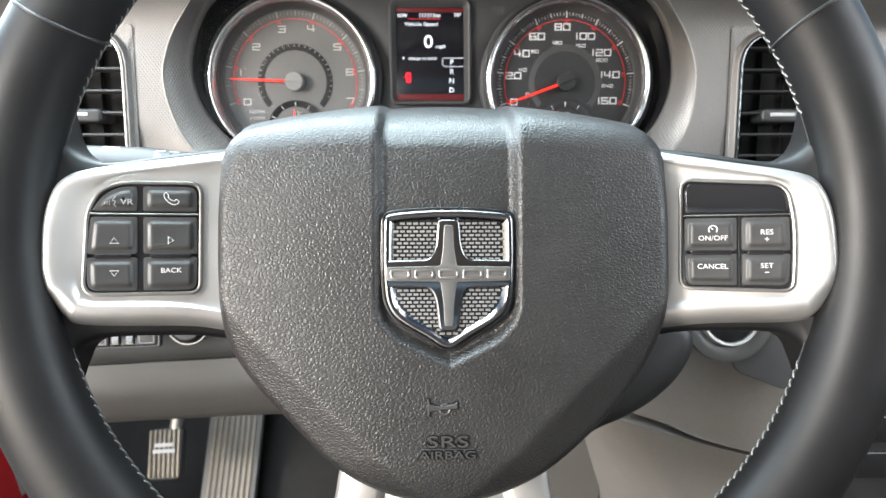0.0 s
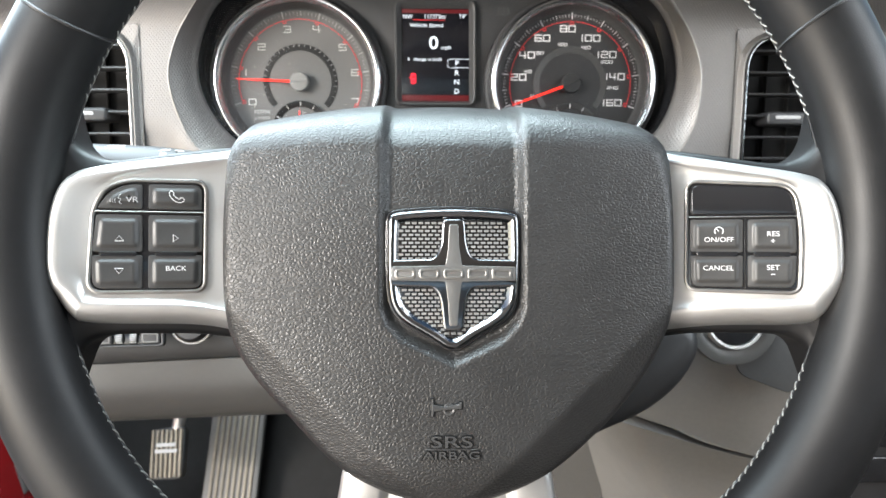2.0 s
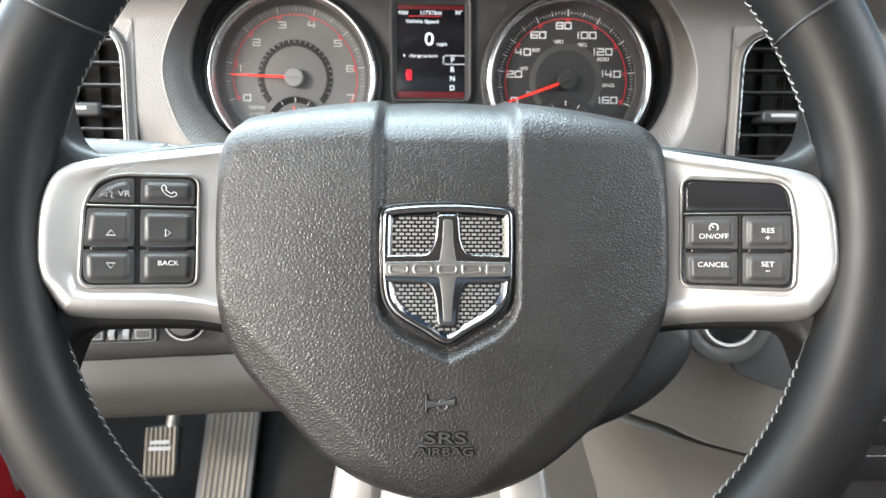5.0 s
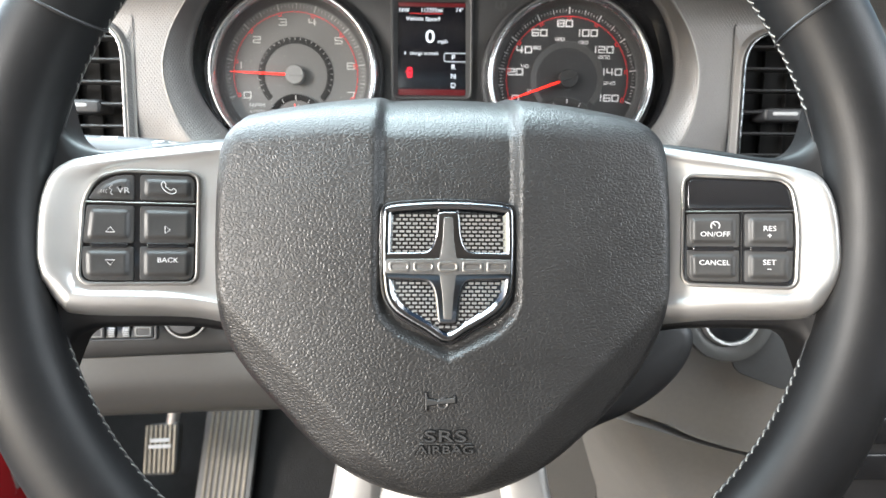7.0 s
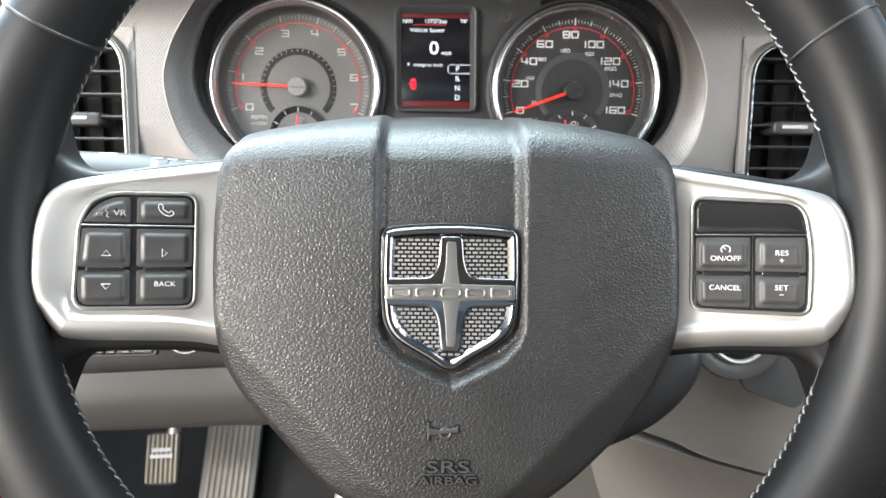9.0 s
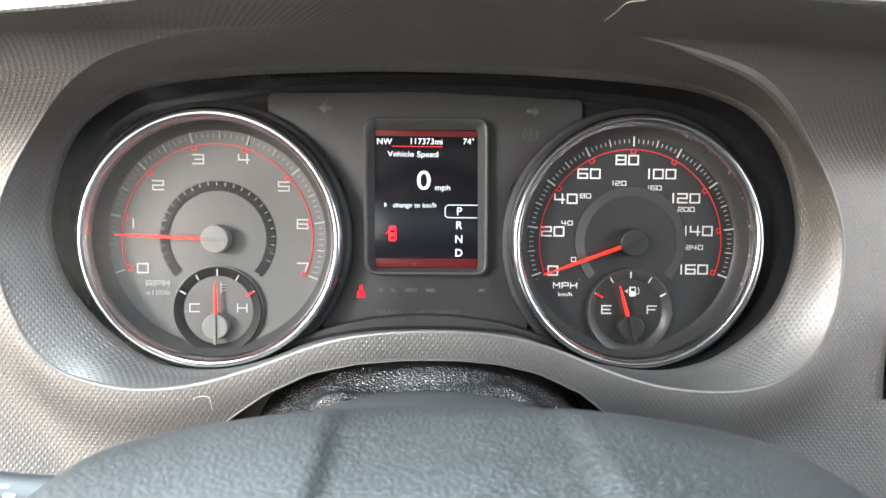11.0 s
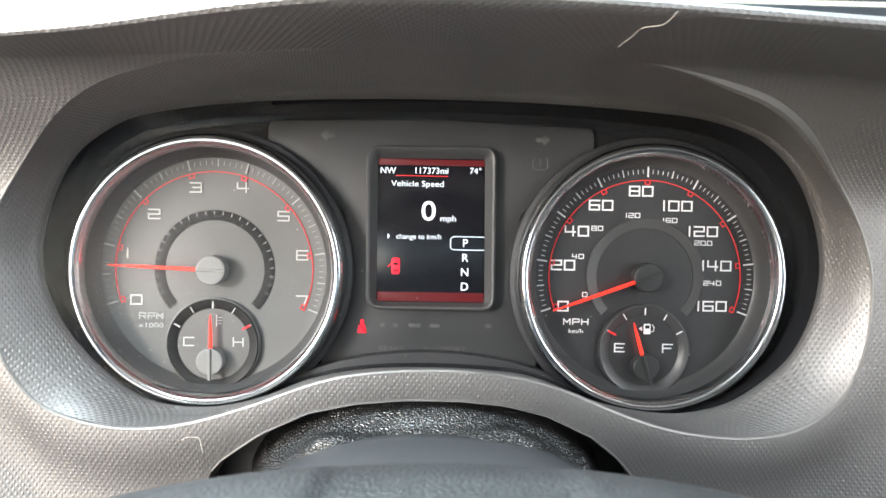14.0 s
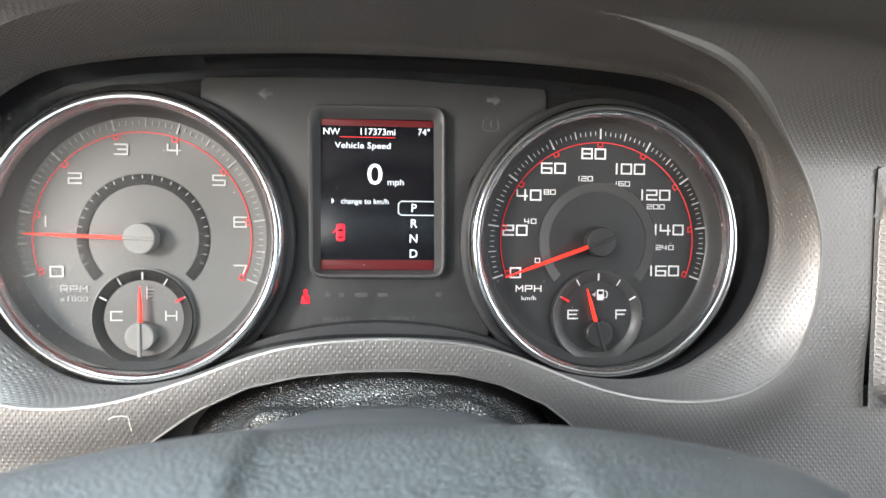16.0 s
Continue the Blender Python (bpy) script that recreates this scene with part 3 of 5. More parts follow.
# switch panels


def panel_frame(u, sx):
    tilt = math.atan(SP)
    return Matrix.Translation((u * MM, 0, spoke_n(u) * MM)) @ Matrix.Rotation(-sx * tilt, 4, "Y")


def key(name, pts, parent, m, r=1.6, up=2.0, dish=True):
    """A key with a raised pad and rounded edges."""
    rings = [pad_ring(pts, r, d, z) for d, z in ((0, -2), (0, up - 0.9), (0.25, up - 0.5), (0.7, up - 0.4))]
    rings += [pad_ring(pts, 3.2, d, z) for d, z in ((1.3, up - 0.42), (2.0, up - 0.2), (2.6, up + 0.3), (3.3, up + 0.58), (4.2, up + 0.6), (4.8, up + 0.5))]
    return part(name, loft(rings, False, True), BUTTON, parent, m=m)


def switch_panel(m, outline, dividers, name, label):
    line = resample(outline, 120)
    p = part(name, plate(line, -4, 0.6, 0.4), GLOSS, wheel, label, m=m)
    rim_ = part("frame", hollow(inset(line, -1.3), inset(line, 0.5), -3, 1.9, 0.8, 120), DULLCHROME, p, "worn thin chrome frame")
    for k, d in enumerate(dividers):
        part("divider", box(*d, 0, 1.75 if k == 0 else 1.0, 0.3, 0.3), DULLCHROME if k == 0 else GLOSS, p)
    return p


ml = panel_frame(-127, -1)
lp = switch_panel(ml, OL, [(-20.5, 22.6, 8.9, 9.6)], "switch_panel", "panel of six black phone and menu keys")
keys_l = [
    ("key", [(-19.8, 10.4), (-2.0, 10.4), (-2.0, 21.0), (-8.4, 20.8), (-15.2, 17.4)], [1, 1, 1.5, 4, 5]),
    ("key", [(0.2, 10.4), (21.8, 10.4), (21.8, 21.4), (0.2, 21.2)], [1, 1, 4, 1.5]),
    ("key", [(-21.6, -7.9), (-2.0, -7.9), (-2.0, 8.0), (-20.0, 8.0)], 1.2),
    ("key", [(0.2, -7.9), (22.0, -7.9), (22.0, 8.0), (0.2, 8.0)], 1.2),
    ("key", [(-21.4, -23.4), (-2.0, -23.6), (-2.0, -9.2), (-21.8, -9.2)], [4.5, 1.2, 1.2, 1.2]),
    ("key", [(0.2, -23.6), (21.6, -23.6), (22.0, -9.2), (0.2, -9.2)], [1.2, 4, 1.2, 1.2]),
]
kl = [key(n_, p_, lp, None, r_) for n_, p_, r_ in keys_l]
for x0, x1 in ((-18.6, -4.4), (3.0, 19.4)):
    part("slot", box(x0, x1, -9.7, -7.7, 0.5, 1.9, 0.8, 0.3), GLOSS, lp, "black gap between two keys")
TOPZ = 2.62


def mark(pts, parent, width=0.35, mat=WHITE, z=TOPZ, close=True, name="mark"):
    pts = [(x, y, z) for x, y in pts]
    return part(name, tube(pts + pts[:2] if close else pts, width / 2, 5), mat, parent)


mark([(-12.6, -3.2), (-9.2, -3.2), (-10.9, -1.0)], kl[2])
mark([(-12.6, -14.8), (-9.2, -14.8), (-10.9, -17.0)], kl[4])
mark([(10.2, -0.4), (10.2, -3.6), (12.2, -2.0)], kl[3])
writing("BACK", 2.0, 11.3, -15.0, TOPZ, WHITE, kl[5], wide=1.12)
writing("VR", 2.4, -6.0, 14.2, TOPZ, FAINT, kl[0], wide=1.15)
mark(spline([(-10.2, 16.6), (-11.4, 15.0), (-10.4, 14.4), (-10.9, 13.0), (-10.0, 12.4)], False), kl[0], 0.3, FAINT, close=False)
for k in range(3):
    mark([(-12.4 - 0.9 * k, 14.6 - 0.15 * k), (-12.8 - 0.9 * k, 13.7), (-12.4 - 0.9 * k, 12.8 + 0.15 * k)], kl[0], 0.25, FAINT, close=False)
mark(spline([(8.6, 17.6), (9.0, 15.9), (10.6, 14.2), (12.6, 13.4), (14.2, 14.0), (14.4, 15.0), (13.4, 15.6), (12.6, 14.9), (11.2, 15.6), (10.2, 16.6), (10.4, 17.4), (9.4, 18.4)], True, 4), kl[1], 0.3, WHITE)

mr = panel_frame(130, 1)
rp = switch_panel(mr, OR, [(-21.8, 21.8, 7.6, 8.2), (1.0, 1.5, -23.6, 7.6)], "switch_panel", "panel of black cruise control keys with white words")
kr = [
    part("blank_key", plate(resample(rounded([(-20.9, 8.9), (20.9, 8.9), (18.9, 19.8), (-20.9, 22.2)], [1, 1.5, 5, 3.5]), 90), -2, 1.5, 0.5), GLOSS, rp, "plain gloss black key"),
    key("key", [(-21.4, -7.8), (0.4, -7.8), (0.4, 6.8), (-21.4, 6.8)], rp, None, 1.2),
    key("key", [(2.2, -7.8), (21.6, -7.8), (21.2, 6.8), (2.2, 6.8)], rp, None, 1.2),
    key("key", [(-21.0, -22.8), (0.4, -22.8), (0.4, -9.0), (-21.4, -9.0)], rp, None, [4, 1.2, 1.2, 1.2]),
    key("key", [(2.2, -22.8), (21.0, -22.8), (21.6, -9.0), (2.2, -9.0)], rp, None, [1.2, 4, 1.2, 1.2]),
]
for x0, x1 in ((-18.6, -1.8), (4.6, 19.0)):
    part("slot", box(x0, x1, -9.5, -7.4, 0.5, 1.9, 0.8, 0.3), GLOSS, rp, "black gap between two keys")
writing("ON/OFF", 2.1, -9.6, -2.2, TOPZ, WHITE, kr[1], wide=1.1, bold=-0.01)
bm = lathe([(1.55, 0), (1.55, 0.12), (1.95, 0.12), (1.95, 0)], -9.6, 1.6, 24, a0=-40, a1=220)
bmesh.ops.translate(bm, vec=(0, 0, TOPZ - 0.1), verts=bm.verts)
part("mark", bm, WHITE, kr[1])
mark([(-9.6, 1.6), (-10.9, 2.9)], kr[1], 0.35, close=False)
writing("RES", 2.1, 12.0, 0.2, TOPZ, WHITE, kr[2], wide=1.1, bold=-0.01)
writing("+", 2.4, 12.0, -2.9, TOPZ, WHITE, kr[2])
writing("CANCEL", 2.1, -9.8, -14.6, TOPZ, WHITE, kr[3], wide=1.08, bold=-0.01)
writing("SET", 2.1, 12.0, -14.2, TOPZ, WHITE, kr[4], wide=1.1, bold=-0.01)
mark([(11.2, -17.0), (12.8, -17.0)], kr[4], 0.35, close=False)

# ---- instrument cluster ----
cluster = thing("instrument_cluster", CLUSTER, "instrument cluster with two chrome-ringed gauges and a lit display", "instrument cluster")
OPEN_N, RIDGE_N = 20.0, 40.0
OPENING = [(0, 83.8), (57, 82.9), (109, 79.6), (136, 75.4), (160, 65.6), (177, 46.3), (186.5, 17.7), (186, -8.7), (175, -35.4), (154, -54.3), (136, -62.5), (113, -65.2), (82, -60.4), (50, -48.5), (28, -45.4), (0, -44.4),
           (-28, -45.4), (-54.8, -50), (-82, -60.4), (-107, -64.8), (-134, -61.2), (-159, -43.6), (-176.8, -20.1), (-183.4, 5.4), (-179, 30.8), (-168, 53.6), (-150.5, 67.8), (-133, 74.4), (-95, 80.1), (-45, 83)]
OPENING = resample(spline(OPENING, per=8), 240)
part("backing", plate(inset(OPENING, -4), -8, -1.0, 0.5), GLOSS, cluster, "gloss black backing")
bm = loft([at_z(inset(OPENING, -0.3), OPEN_N - 0.3), at_z(inset(OPENING, 0.8), 8), at_z(inset(OPENING, 3.5), -1.5)])
part("shroud_wall", bm, GLOSS, cluster, "gloss black inner wall")
mid_plate = rounded([(-81.8, 60), (-81.8, 74.5), (0, 76.5), (80, 73.5), (80, 60), (44, 30), (40, 0), (44, -28), (53.5, -41), (53.5, -48.5), (26, -43.6), (0, -42.6), (-26, -43.6), (-54.5, -49), (-54.5, -41), (-44, -28), (-40, 0), (-44, 30)], 2.5)
part("centre_plate", plate(resample(mid_plate, 160), -2.5, 1.6, 0.6), PLATE, cluster, "matt grey centre plate")

DIGITS = {
    "0": [[(0, 0), (1, 0), (1, 1), (0, 1), (0, 0)]], "1": [[(0.5, 0), (0.5, 1)]], "2": [[(0, 1), (1, 1), (1, 0.5), (0, 0.5), (0, 0), (1, 0)]],
    "3": [[(0, 1), (1, 1), (1, 0), (0, 0)], [(0.25, 0.5), (1, 0.5)]], "4": [[(0, 1), (0, 0.4), (1, 0.4)], [(0.8, 1), (0.8, 0)]],
    "5": [[(1, 1), (0, 1), (0, 0.5), (1, 0.5), (1, 0), (0, 0)]], "6": [[(1, 1), (0, 1), (0, 0), (1, 0), (1, 0.5), (0, 0.5)]],
    "7": [[(0, 1), (1, 1), (0.7, 0)]], "8": [[(0, 0), (1, 0), (1, 1), (0, 1), (0, 0)], [(0, 0.5), (1, 0.5)]],
    "C": [[(1, 1), (0, 1), (0, 0), (1, 0)]], "H": [[(0, 0), (0, 1)], [(1, 0), (1, 1)], [(0, 0.5), (1, 0.5)]],
    "E": [[(1, 1), (0, 1), (0, 0), (1, 0)], [(0, 0.5), (0.85, 0.5)]], "F": [[(1, 1), (0, 1), (0, 0)], [(0, 0.5), (0.85, 0.5)]],
    "R": [[(0, 0), (0, 1), (1, 1), (1, 0.45), (0, 0.45)], [(0.5, 0.45), (1, 0)]], "P": [[(0, 0), (0, 1), (1, 1), (1, 0.45), (0, 0.45)]], "M": [[(0, 0), (0, 1), (0.5, 0.4), (1, 1), (1, 0)]],
}


def strip(bm, a, b, w, z, deep=0.15):
    """A flat printed stroke from a to b."""
    a, b = np.array(a, float), np.array(b, float)
    d = b - a
    d /= max(np.linalg.norm(d), 1e-9)
    e, nrm = d * w / 2, np.array([-d[1], d[0]]) * w / 2
    quad = np.array([a - e - nrm, b + e - nrm, b + e + nrm, a - e + nrm])
    loft([at_z(quad, z - deep), at_z(quad, z)], False, True, bm=bm)


def strokes(text, x, y, high, wide, w, z, mat, parent, name="numeral", gap=0.42):
    """Squared gauge lettering, centred on x, y."""
    bm = bmesh.new()
    step = wide * (1 + gap)
    widths = [wide * (0.15 if c == "1" else 1) for c in text]
    x0 = x - (sum(widths) + wide * gap * (len(text) - 1)) / 2
    k = 0
    for c, cw in zip(text, widths):
        for line in DIGITS[c]:
            for a, b in zip(line, line[1:]):
                k += 1
                f_ = cw if c != "1" else 0.0
                strip(bm, (x0 + a[0] * f_, y + (a[1] - 0.5) * high), (x0 + b[0] * f_, y + (b[1] - 0.5) * high), w, z + 0.004 * (k % 5))
        x0 += cw + wide * gap
    return part(name, bm, mat, parent, smooth=False)


def polar(cx, cy, r, deg):
    return (cx + r * math.cos(radians(deg)), cy + r * math.sin(radians(deg)))


def arc_line(bm, cx, cy, r, a0, a1, w, z):
    lathe([(r - w / 2, z - 0.2), (r - w / 2, z), (r + w / 2, z), (r + w / 2, z - 0.2)], cx, cy, max(4, int(abs(a1 - a0) / 1.5)), bm, a0, a1)


def gauge(cx, name, label, first, step, majors, needle_deg, sub):
    face = sub["face"]
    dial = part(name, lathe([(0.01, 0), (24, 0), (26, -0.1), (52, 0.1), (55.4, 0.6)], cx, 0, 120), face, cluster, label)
    part("dial_wall", lathe([(55.4, 0.55), (56.2, 1.2), (57.6, 3.2), (59.0, 6.4), (60.0, 11)], cx, 0, 120), WALL, dial, "gloss black sloping wall")
    ring = part("chrome_ring", lathe([(59.3, 9.5), (59.4, 11.6), (59.8, 13.2), (60.6, 14.6), (61.8, 15.5), (63.0, 15.7), (64.0, 15.3), (64.8, 14.4), (65.4, 13.0), (65.8, 11.2), (66.0, 8), (66.0, -1)], cx, 0, 144), RINGCHROME, dial, "polished chrome ring")
    part("ring_shadow_gap", lathe([(66.0, -0.5), (66.0, 6.5), (67.0, 7.0), (69.0, 6.5), (69.4, -0.5)], cx, 0, 120), SOOT, dial)
    # inner band with its ticks
    part("inner_band", lathe([(24.6, -0.2), (24.6, 0.25), (29.2, 1.0 if sub["band"] is not DIALDARK else 0.45), (29.6, 0.3)], cx, 0, 110, a0=-42, a1=222), sub["band"], dial, "black band round the needle")
    bm = bmesh.new()
    for k in range(27):
        a = 205 - k * 8.8
        strip(bm, polar(cx, 0, 27.6, a), polar(cx, 0, 29.0, a), 0.35, 0.62)
    part("tick", bm, FAINT, dial, "ring of fine grey ticks", smooth=False)
    bm = bmesh.new()
    last = first - step * majors
    arc_line(bm, cx, 0, 48.6, last - 2, first + 2, 0.36, 0.5)
    for k in range(majors + 1):
        a = first - k * step
        p, q = polar(cx, 0, 48.4, a + 1.4), polar(cx, 0, 46.6, a + 1.4)
        r_, s_ = polar(cx, 0, 46.6, a - 1.4), polar(cx, 0, 48.4, a - 1.4)
        for u_, v_ in ((p, q), (q, r_), (r_, s_)):
            strip(bm, u_, v_, 0.4, 0.52)
    part("red_line", bm, LIT_ARC, dial, "thin lit red scale line", smooth=False)
    fine, coarse = bmesh.new(), bmesh.new()
    for k in range(majors * 10 + 1):
        a = first - k * step / 10
        if k % 10 == 0:
            strip(coarse, polar(cx, 0, 50.6, a), polar(cx, 0, 55.0, a), 0.75, 0.85)
        elif k % 5 == 0:
            strip(coarse, polar(cx, 0, 51.4, a), polar(cx, 0, 54.6, a), 0.5, 0.85)
        else:
            strip(fine, polar(cx, 0, 52.0, a), polar(cx, 0, 53.8, a), 0.3, 0.85)
    part("tick", coarse, sub["ticks"], dial, "long silver ticks", smooth=False)
    part("tick", fine, sub["ticks"], dial, "short silver ticks", smooth=False)
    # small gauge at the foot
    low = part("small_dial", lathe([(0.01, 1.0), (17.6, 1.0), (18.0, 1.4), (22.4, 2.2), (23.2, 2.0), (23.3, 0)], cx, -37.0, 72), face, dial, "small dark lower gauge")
    part("band", lathe([(17.8, 1.2), (18.0, 1.5), (22.2, 3.0), (22.6, 2.6)], cx, -37.0, 96), sub["band"], low)
    bm = bmesh.new()
    for k in range(5):
        a = 152 - k * 31
        strip(bm, polar(cx, -37, 18.4, a), polar(cx, -37, 21.6, a), 0.7 if k % 2 == 0 else 0.5, 2.75)
    part("tick", bm, sub["ink"], low, smooth=False)
    strip(b2 := bmesh.new(), polar(cx, -37, 17.0, sub["red"]), polar(cx, -37, 20.5, sub["red"]), 1.0, 2.95)
    part("red_tick", b2, LIT_ARC, low, smooth=False)
    strokes(sub["a"], cx - 12.2, -35.9, 4.0, 4.8, 0.6, 1.3, sub["ink"], low)
    strokes(sub["b"], cx + 12.2, -35.9, 4.0, 4.8, 0.6, 1.3, sub["ink"], low)
    # needles
    def pointer(px, py, deg, tip, tail, wide, z, parent, hub_r):
        t, n_ = np.array(polar(0, 0, 1, deg)), np.array(polar(0, 0, 1, deg + 90))
        o = np.array((px, py))
        shape = [o + t * hub_r * 0.7 + n_ * wide, o + t * tip * 0.7 + n_ * wide * 0.8, o + t * tip + n_ * 0.15, o + t * tip - n_ * 0.15, o + t * tip * 0.7 - n_ * wide * 0.8, o + t * hub_r * 0.7 - n_ * wide]
        nd = part("needle", plate(np.array(shape), z - 0.9, z, 0.3), LIT_RED, parent, "lit red pointer needle")
        h = part("needle_hub", lathe([(hub_r + 0.1, 0.5), (hub_r, z + 0.5), (hub_r - 0.2, z + 0.85), (hub_r - 0.5, z + 1.0), (hub_r - 0.9, z + 1.0), (0.01, z + 1.0)], px, py, 48), sub["hub"], parent, "round needle hub")
        shape = [o + t * hub_r * 0.98 + n_ * wide * 0.9, o - t * tail + n_ * wide * 0.9, o - t * tail - n_ * wide * 0.9, o + t * hub_r * 0.98 - n_ * wide * 0.9]
        part("counterweight", plate(np.array(shape), z + 0.6, z + 1.7, 0.3), sub["hub"], h)
        return nd

    pointer(cx, 0, needle_deg, 50.0, 7.0, 0.85, 6.0, dial, 7.2)
    pointer(cx + sub["dx"], -45.0, sub["deg"], 23.0, 9.0, 0.9, 5.0, low, 6.6)
    return dial, low


# Rev counter alone: sunlit dial and hub colours, print and ticks dimmed for haze.
tach, tlow = gauge(-107.8, "tachometer", "rev counter dial marked 0 to 7, painted grey as if sunlit", 199.0, 31.6, 7, 177.8, dict(red=28, a="C", b="H", deg=90.5, dx=-0.5, hub=HUB_SUNLIT, face=DIAL_SUNLIT, ink=HAZEPRINT, ticks=FAINT, band=DIALDARK))
for k, (x, y) in enumerate(((-146.2, -15.5), (-150.2, 7.4), (-137.7, 27.1), (-117.4, 40.6), (-94.2, 41.0), (-74.0, 27.2), (-64.5, 7.9), (-64.4, -14.7))):
    strokes(str(k), x, y, 4.5, 5.4, 0.72, 0.5, HAZEPRINT, tach)
strokes("RPM", -138.8, -23.4, 2.7, 3.0, 0.5, 0.5, FAINT, tach, "lettering")
writing("x1000", 2.3, -138.8, -28.2, 0.5, FAINT, tach, wide=1.5)
speed, slow = gauge(107.6, "speedometer", "black speedometer dial marked 0 to 160 miles an hour", 199.2, 27.35, 8, 200.2, dict(red=152, a="E", b="F", deg=106, dx=0.2, hub=HUBDARK, face=DIALBLACK, ink=PRINT, ticks=PRINT, band=DIALBAND))
for body, x, y in (("0", 66.5, -15.4), ("20", 66.0, 5.3), ("40", 72.6, 22.5), ("60", 84.5, 35.7), ("80", 104.6, 43.1), ("100", 123.4, 36.0), ("120", 136.7, 23.4), ("140", 144.1, 6.2), ("160", 142.3, -14.3)):
    strokes(body, x, y, 4.6, 4.9, 0.75, 0.5, PRINT, speed, gap=0.36)
for body, x, y in (("0", 77.4, -9.4), ("40", 73.5, 9.8), ("80", 82.9, 24.1), ("120", 100.8, 30.9), ("160", 119.7, 28.7), ("200", 136.8, 17.6), ("240", 142.0, -2.6)):
    strokes(body, x, y, 2.1, 2.3, 0.38, 0.5, PRINT, speed, gap=0.4)
strokes("MPH", 73.2, -23.2, 2.7, 3.2, 0.5, 0.5, PRINT, speed, "lettering")
writing("km/h", 2.0, 73.3, -28.0, 0.5, PRINT, speed, wide=1.3)
bm = box(107.4, 110.8, -28.8, -23.6, 1.2, 1.75, 0.5, 0.1)
pump = part("pump_mark", bm, PRINT, slow)
part("pump_mark_window", box(108.0, 110.2, -25.9, -24.3, 1.6, 1.95, 0.2, 0.05), DIALDARK, slow)
part("pump_mark_hose", tube([(110.8, -27.6, 1.5), (112.4, -27.4, 1.5), (112.6, -25.2, 1.5), (111.6, -24.0, 1.5)], 0.25, 5), PRINT, slow)
bm = plate(np.array([(106.6, -24.9), (106.6, -27.3), (104.8, -26.1)]), 1.2, 1.7, 0.05)
part("pump_mark_arrow", bm, PRINT, slow)
for k in range(3):
    part("coolant_mark", box(-105.9, -104.0 + 0.3 * k, -27.0 + 1.5 * k, -26.5 + 1.5 * k, 1.1, 1.4, 0.1, 0.05), FAINT, tlow)
part("coolant_mark", box(-106.6, -106.0, -28.2, -22.4, 1.1, 1.4, 0.1, 0.05), FAINT, tlow)

# display between the gauges
OUT = rounded([(-31.8, -17.6), (31.2, -17.6), (30.6, 63.0), (-32.6, 62.4)], 6.5, 8)
IN = [(-27.2, -14.4), (26.6, -14.2), (25.6, 57.2), (-27.4, 56.6)]
display = part("display", plate(np.array(IN), 0.0, 2.0, 0.1), SCREEN, cluster, "lit black trip display with red bands")
a, b = resample(OUT, 120), resample(rounded(IN, 0.8, 3), 120)
b = np.roll(b, -np.argmin(((b - a[0]) ** 2).sum(1)), 0)
bm = loft([at_z(inset(a, -0.5), 4.0), at_z(inset(a, -0.2), 6.2), at_z(inset(a, 0.6), 6.9), at_z(inset(a, 1.6), 6.6), at_z(a * 0.35 + b * 0.65, 4.2), at_z(b, 2.2)])
part("display_frame", bm, DARK, display, "sloping dark grey frame")
ZD = 2.15
part("red_band", box(-27.0, 25.4, 53.6, 56.6, 1.5, ZD - 0.02, 0.3, 0.05), LIT_BAND, display)
part("red_band", box(-26.9, 26.2, -14.0, -9.4, 1.5, ZD - 0.02, 0.3, 0.05), LIT_BAND, display)
part("rule", box(-18.5, 7.5, 48.25, 48.6, 1.5, ZD + 0.02, 0.1, 0.02), LIT_ARC, display)
writing("NW", 3.0, -22.4, 50.7, ZD, LIT_WHITE, display, bold=0.0)
writing("117373mi", 3.0, -1.0, 50.9, ZD, LIT_WHITE, display, bold=0.0)
writing("74\u00b0", 3.0, 21.0, 51.2, ZD, LIT_WHITE, display, bold=0.0)
writing("Vehicle Speed", 2.75, -7.6, 44.4, ZD, LIT_WHITE, display, wide=1.17, bold=0.0)
writing("0", 9.6, -2.0, 30.6, ZD, LIT_WHITE, display, wide=1.12, bold=0.1)
writing("mph", 2.9, 7.8, 27.4, ZD, LIT_WHITE, display, wide=1.1, bold=0.0)
writing("change to km/h", 2.45, -6.6, 18.2, ZD, LIT_WHITE, display, wide=1.02, bold=0.0)
part("pointer_mark", plate(np.array([(-22.1, 17.0), (-21.0, 18.4), (-22.1, 19.8)]), 1.9, ZD + 0.05, 0.02), LIT_WHITE, display)
for body, y in (("P", 15.2), ("R", 7.9), ("N", 0.7), ("D", -6.5)):
    writing(body, 3.9, 16.5, y, ZD, LIT_WHITE, display, bold=0.02)
part("gear_box", tube(at_z(np.array([(26.0, 12.0), (10.6, 12.0), (9.2, 13.0), (9.2, 17.4), (10.6, 18.6), (26.0, 18.6)]), ZD), 0.22, 5), LIT_WHITE, display)
caro = rounded([(-20.0, -0.6), (-15.9, -0.6), (-15.9, 7.6), (-20.0, 7.6)], 1.4, 4)
part("car_mark", plate(caro, 1.9, ZD + 0.02, 0.02), LIT_ICON, display, "lit red warning of an open door")
part("car_mark_glass", plate(rounded([(-19.4, 4.0), (-16.5, 4.0), (-16.9, 5.2), (-19.0, 5.2)], 0.2), 2.0, ZD + 0.06, 0.02), SCREEN, display)
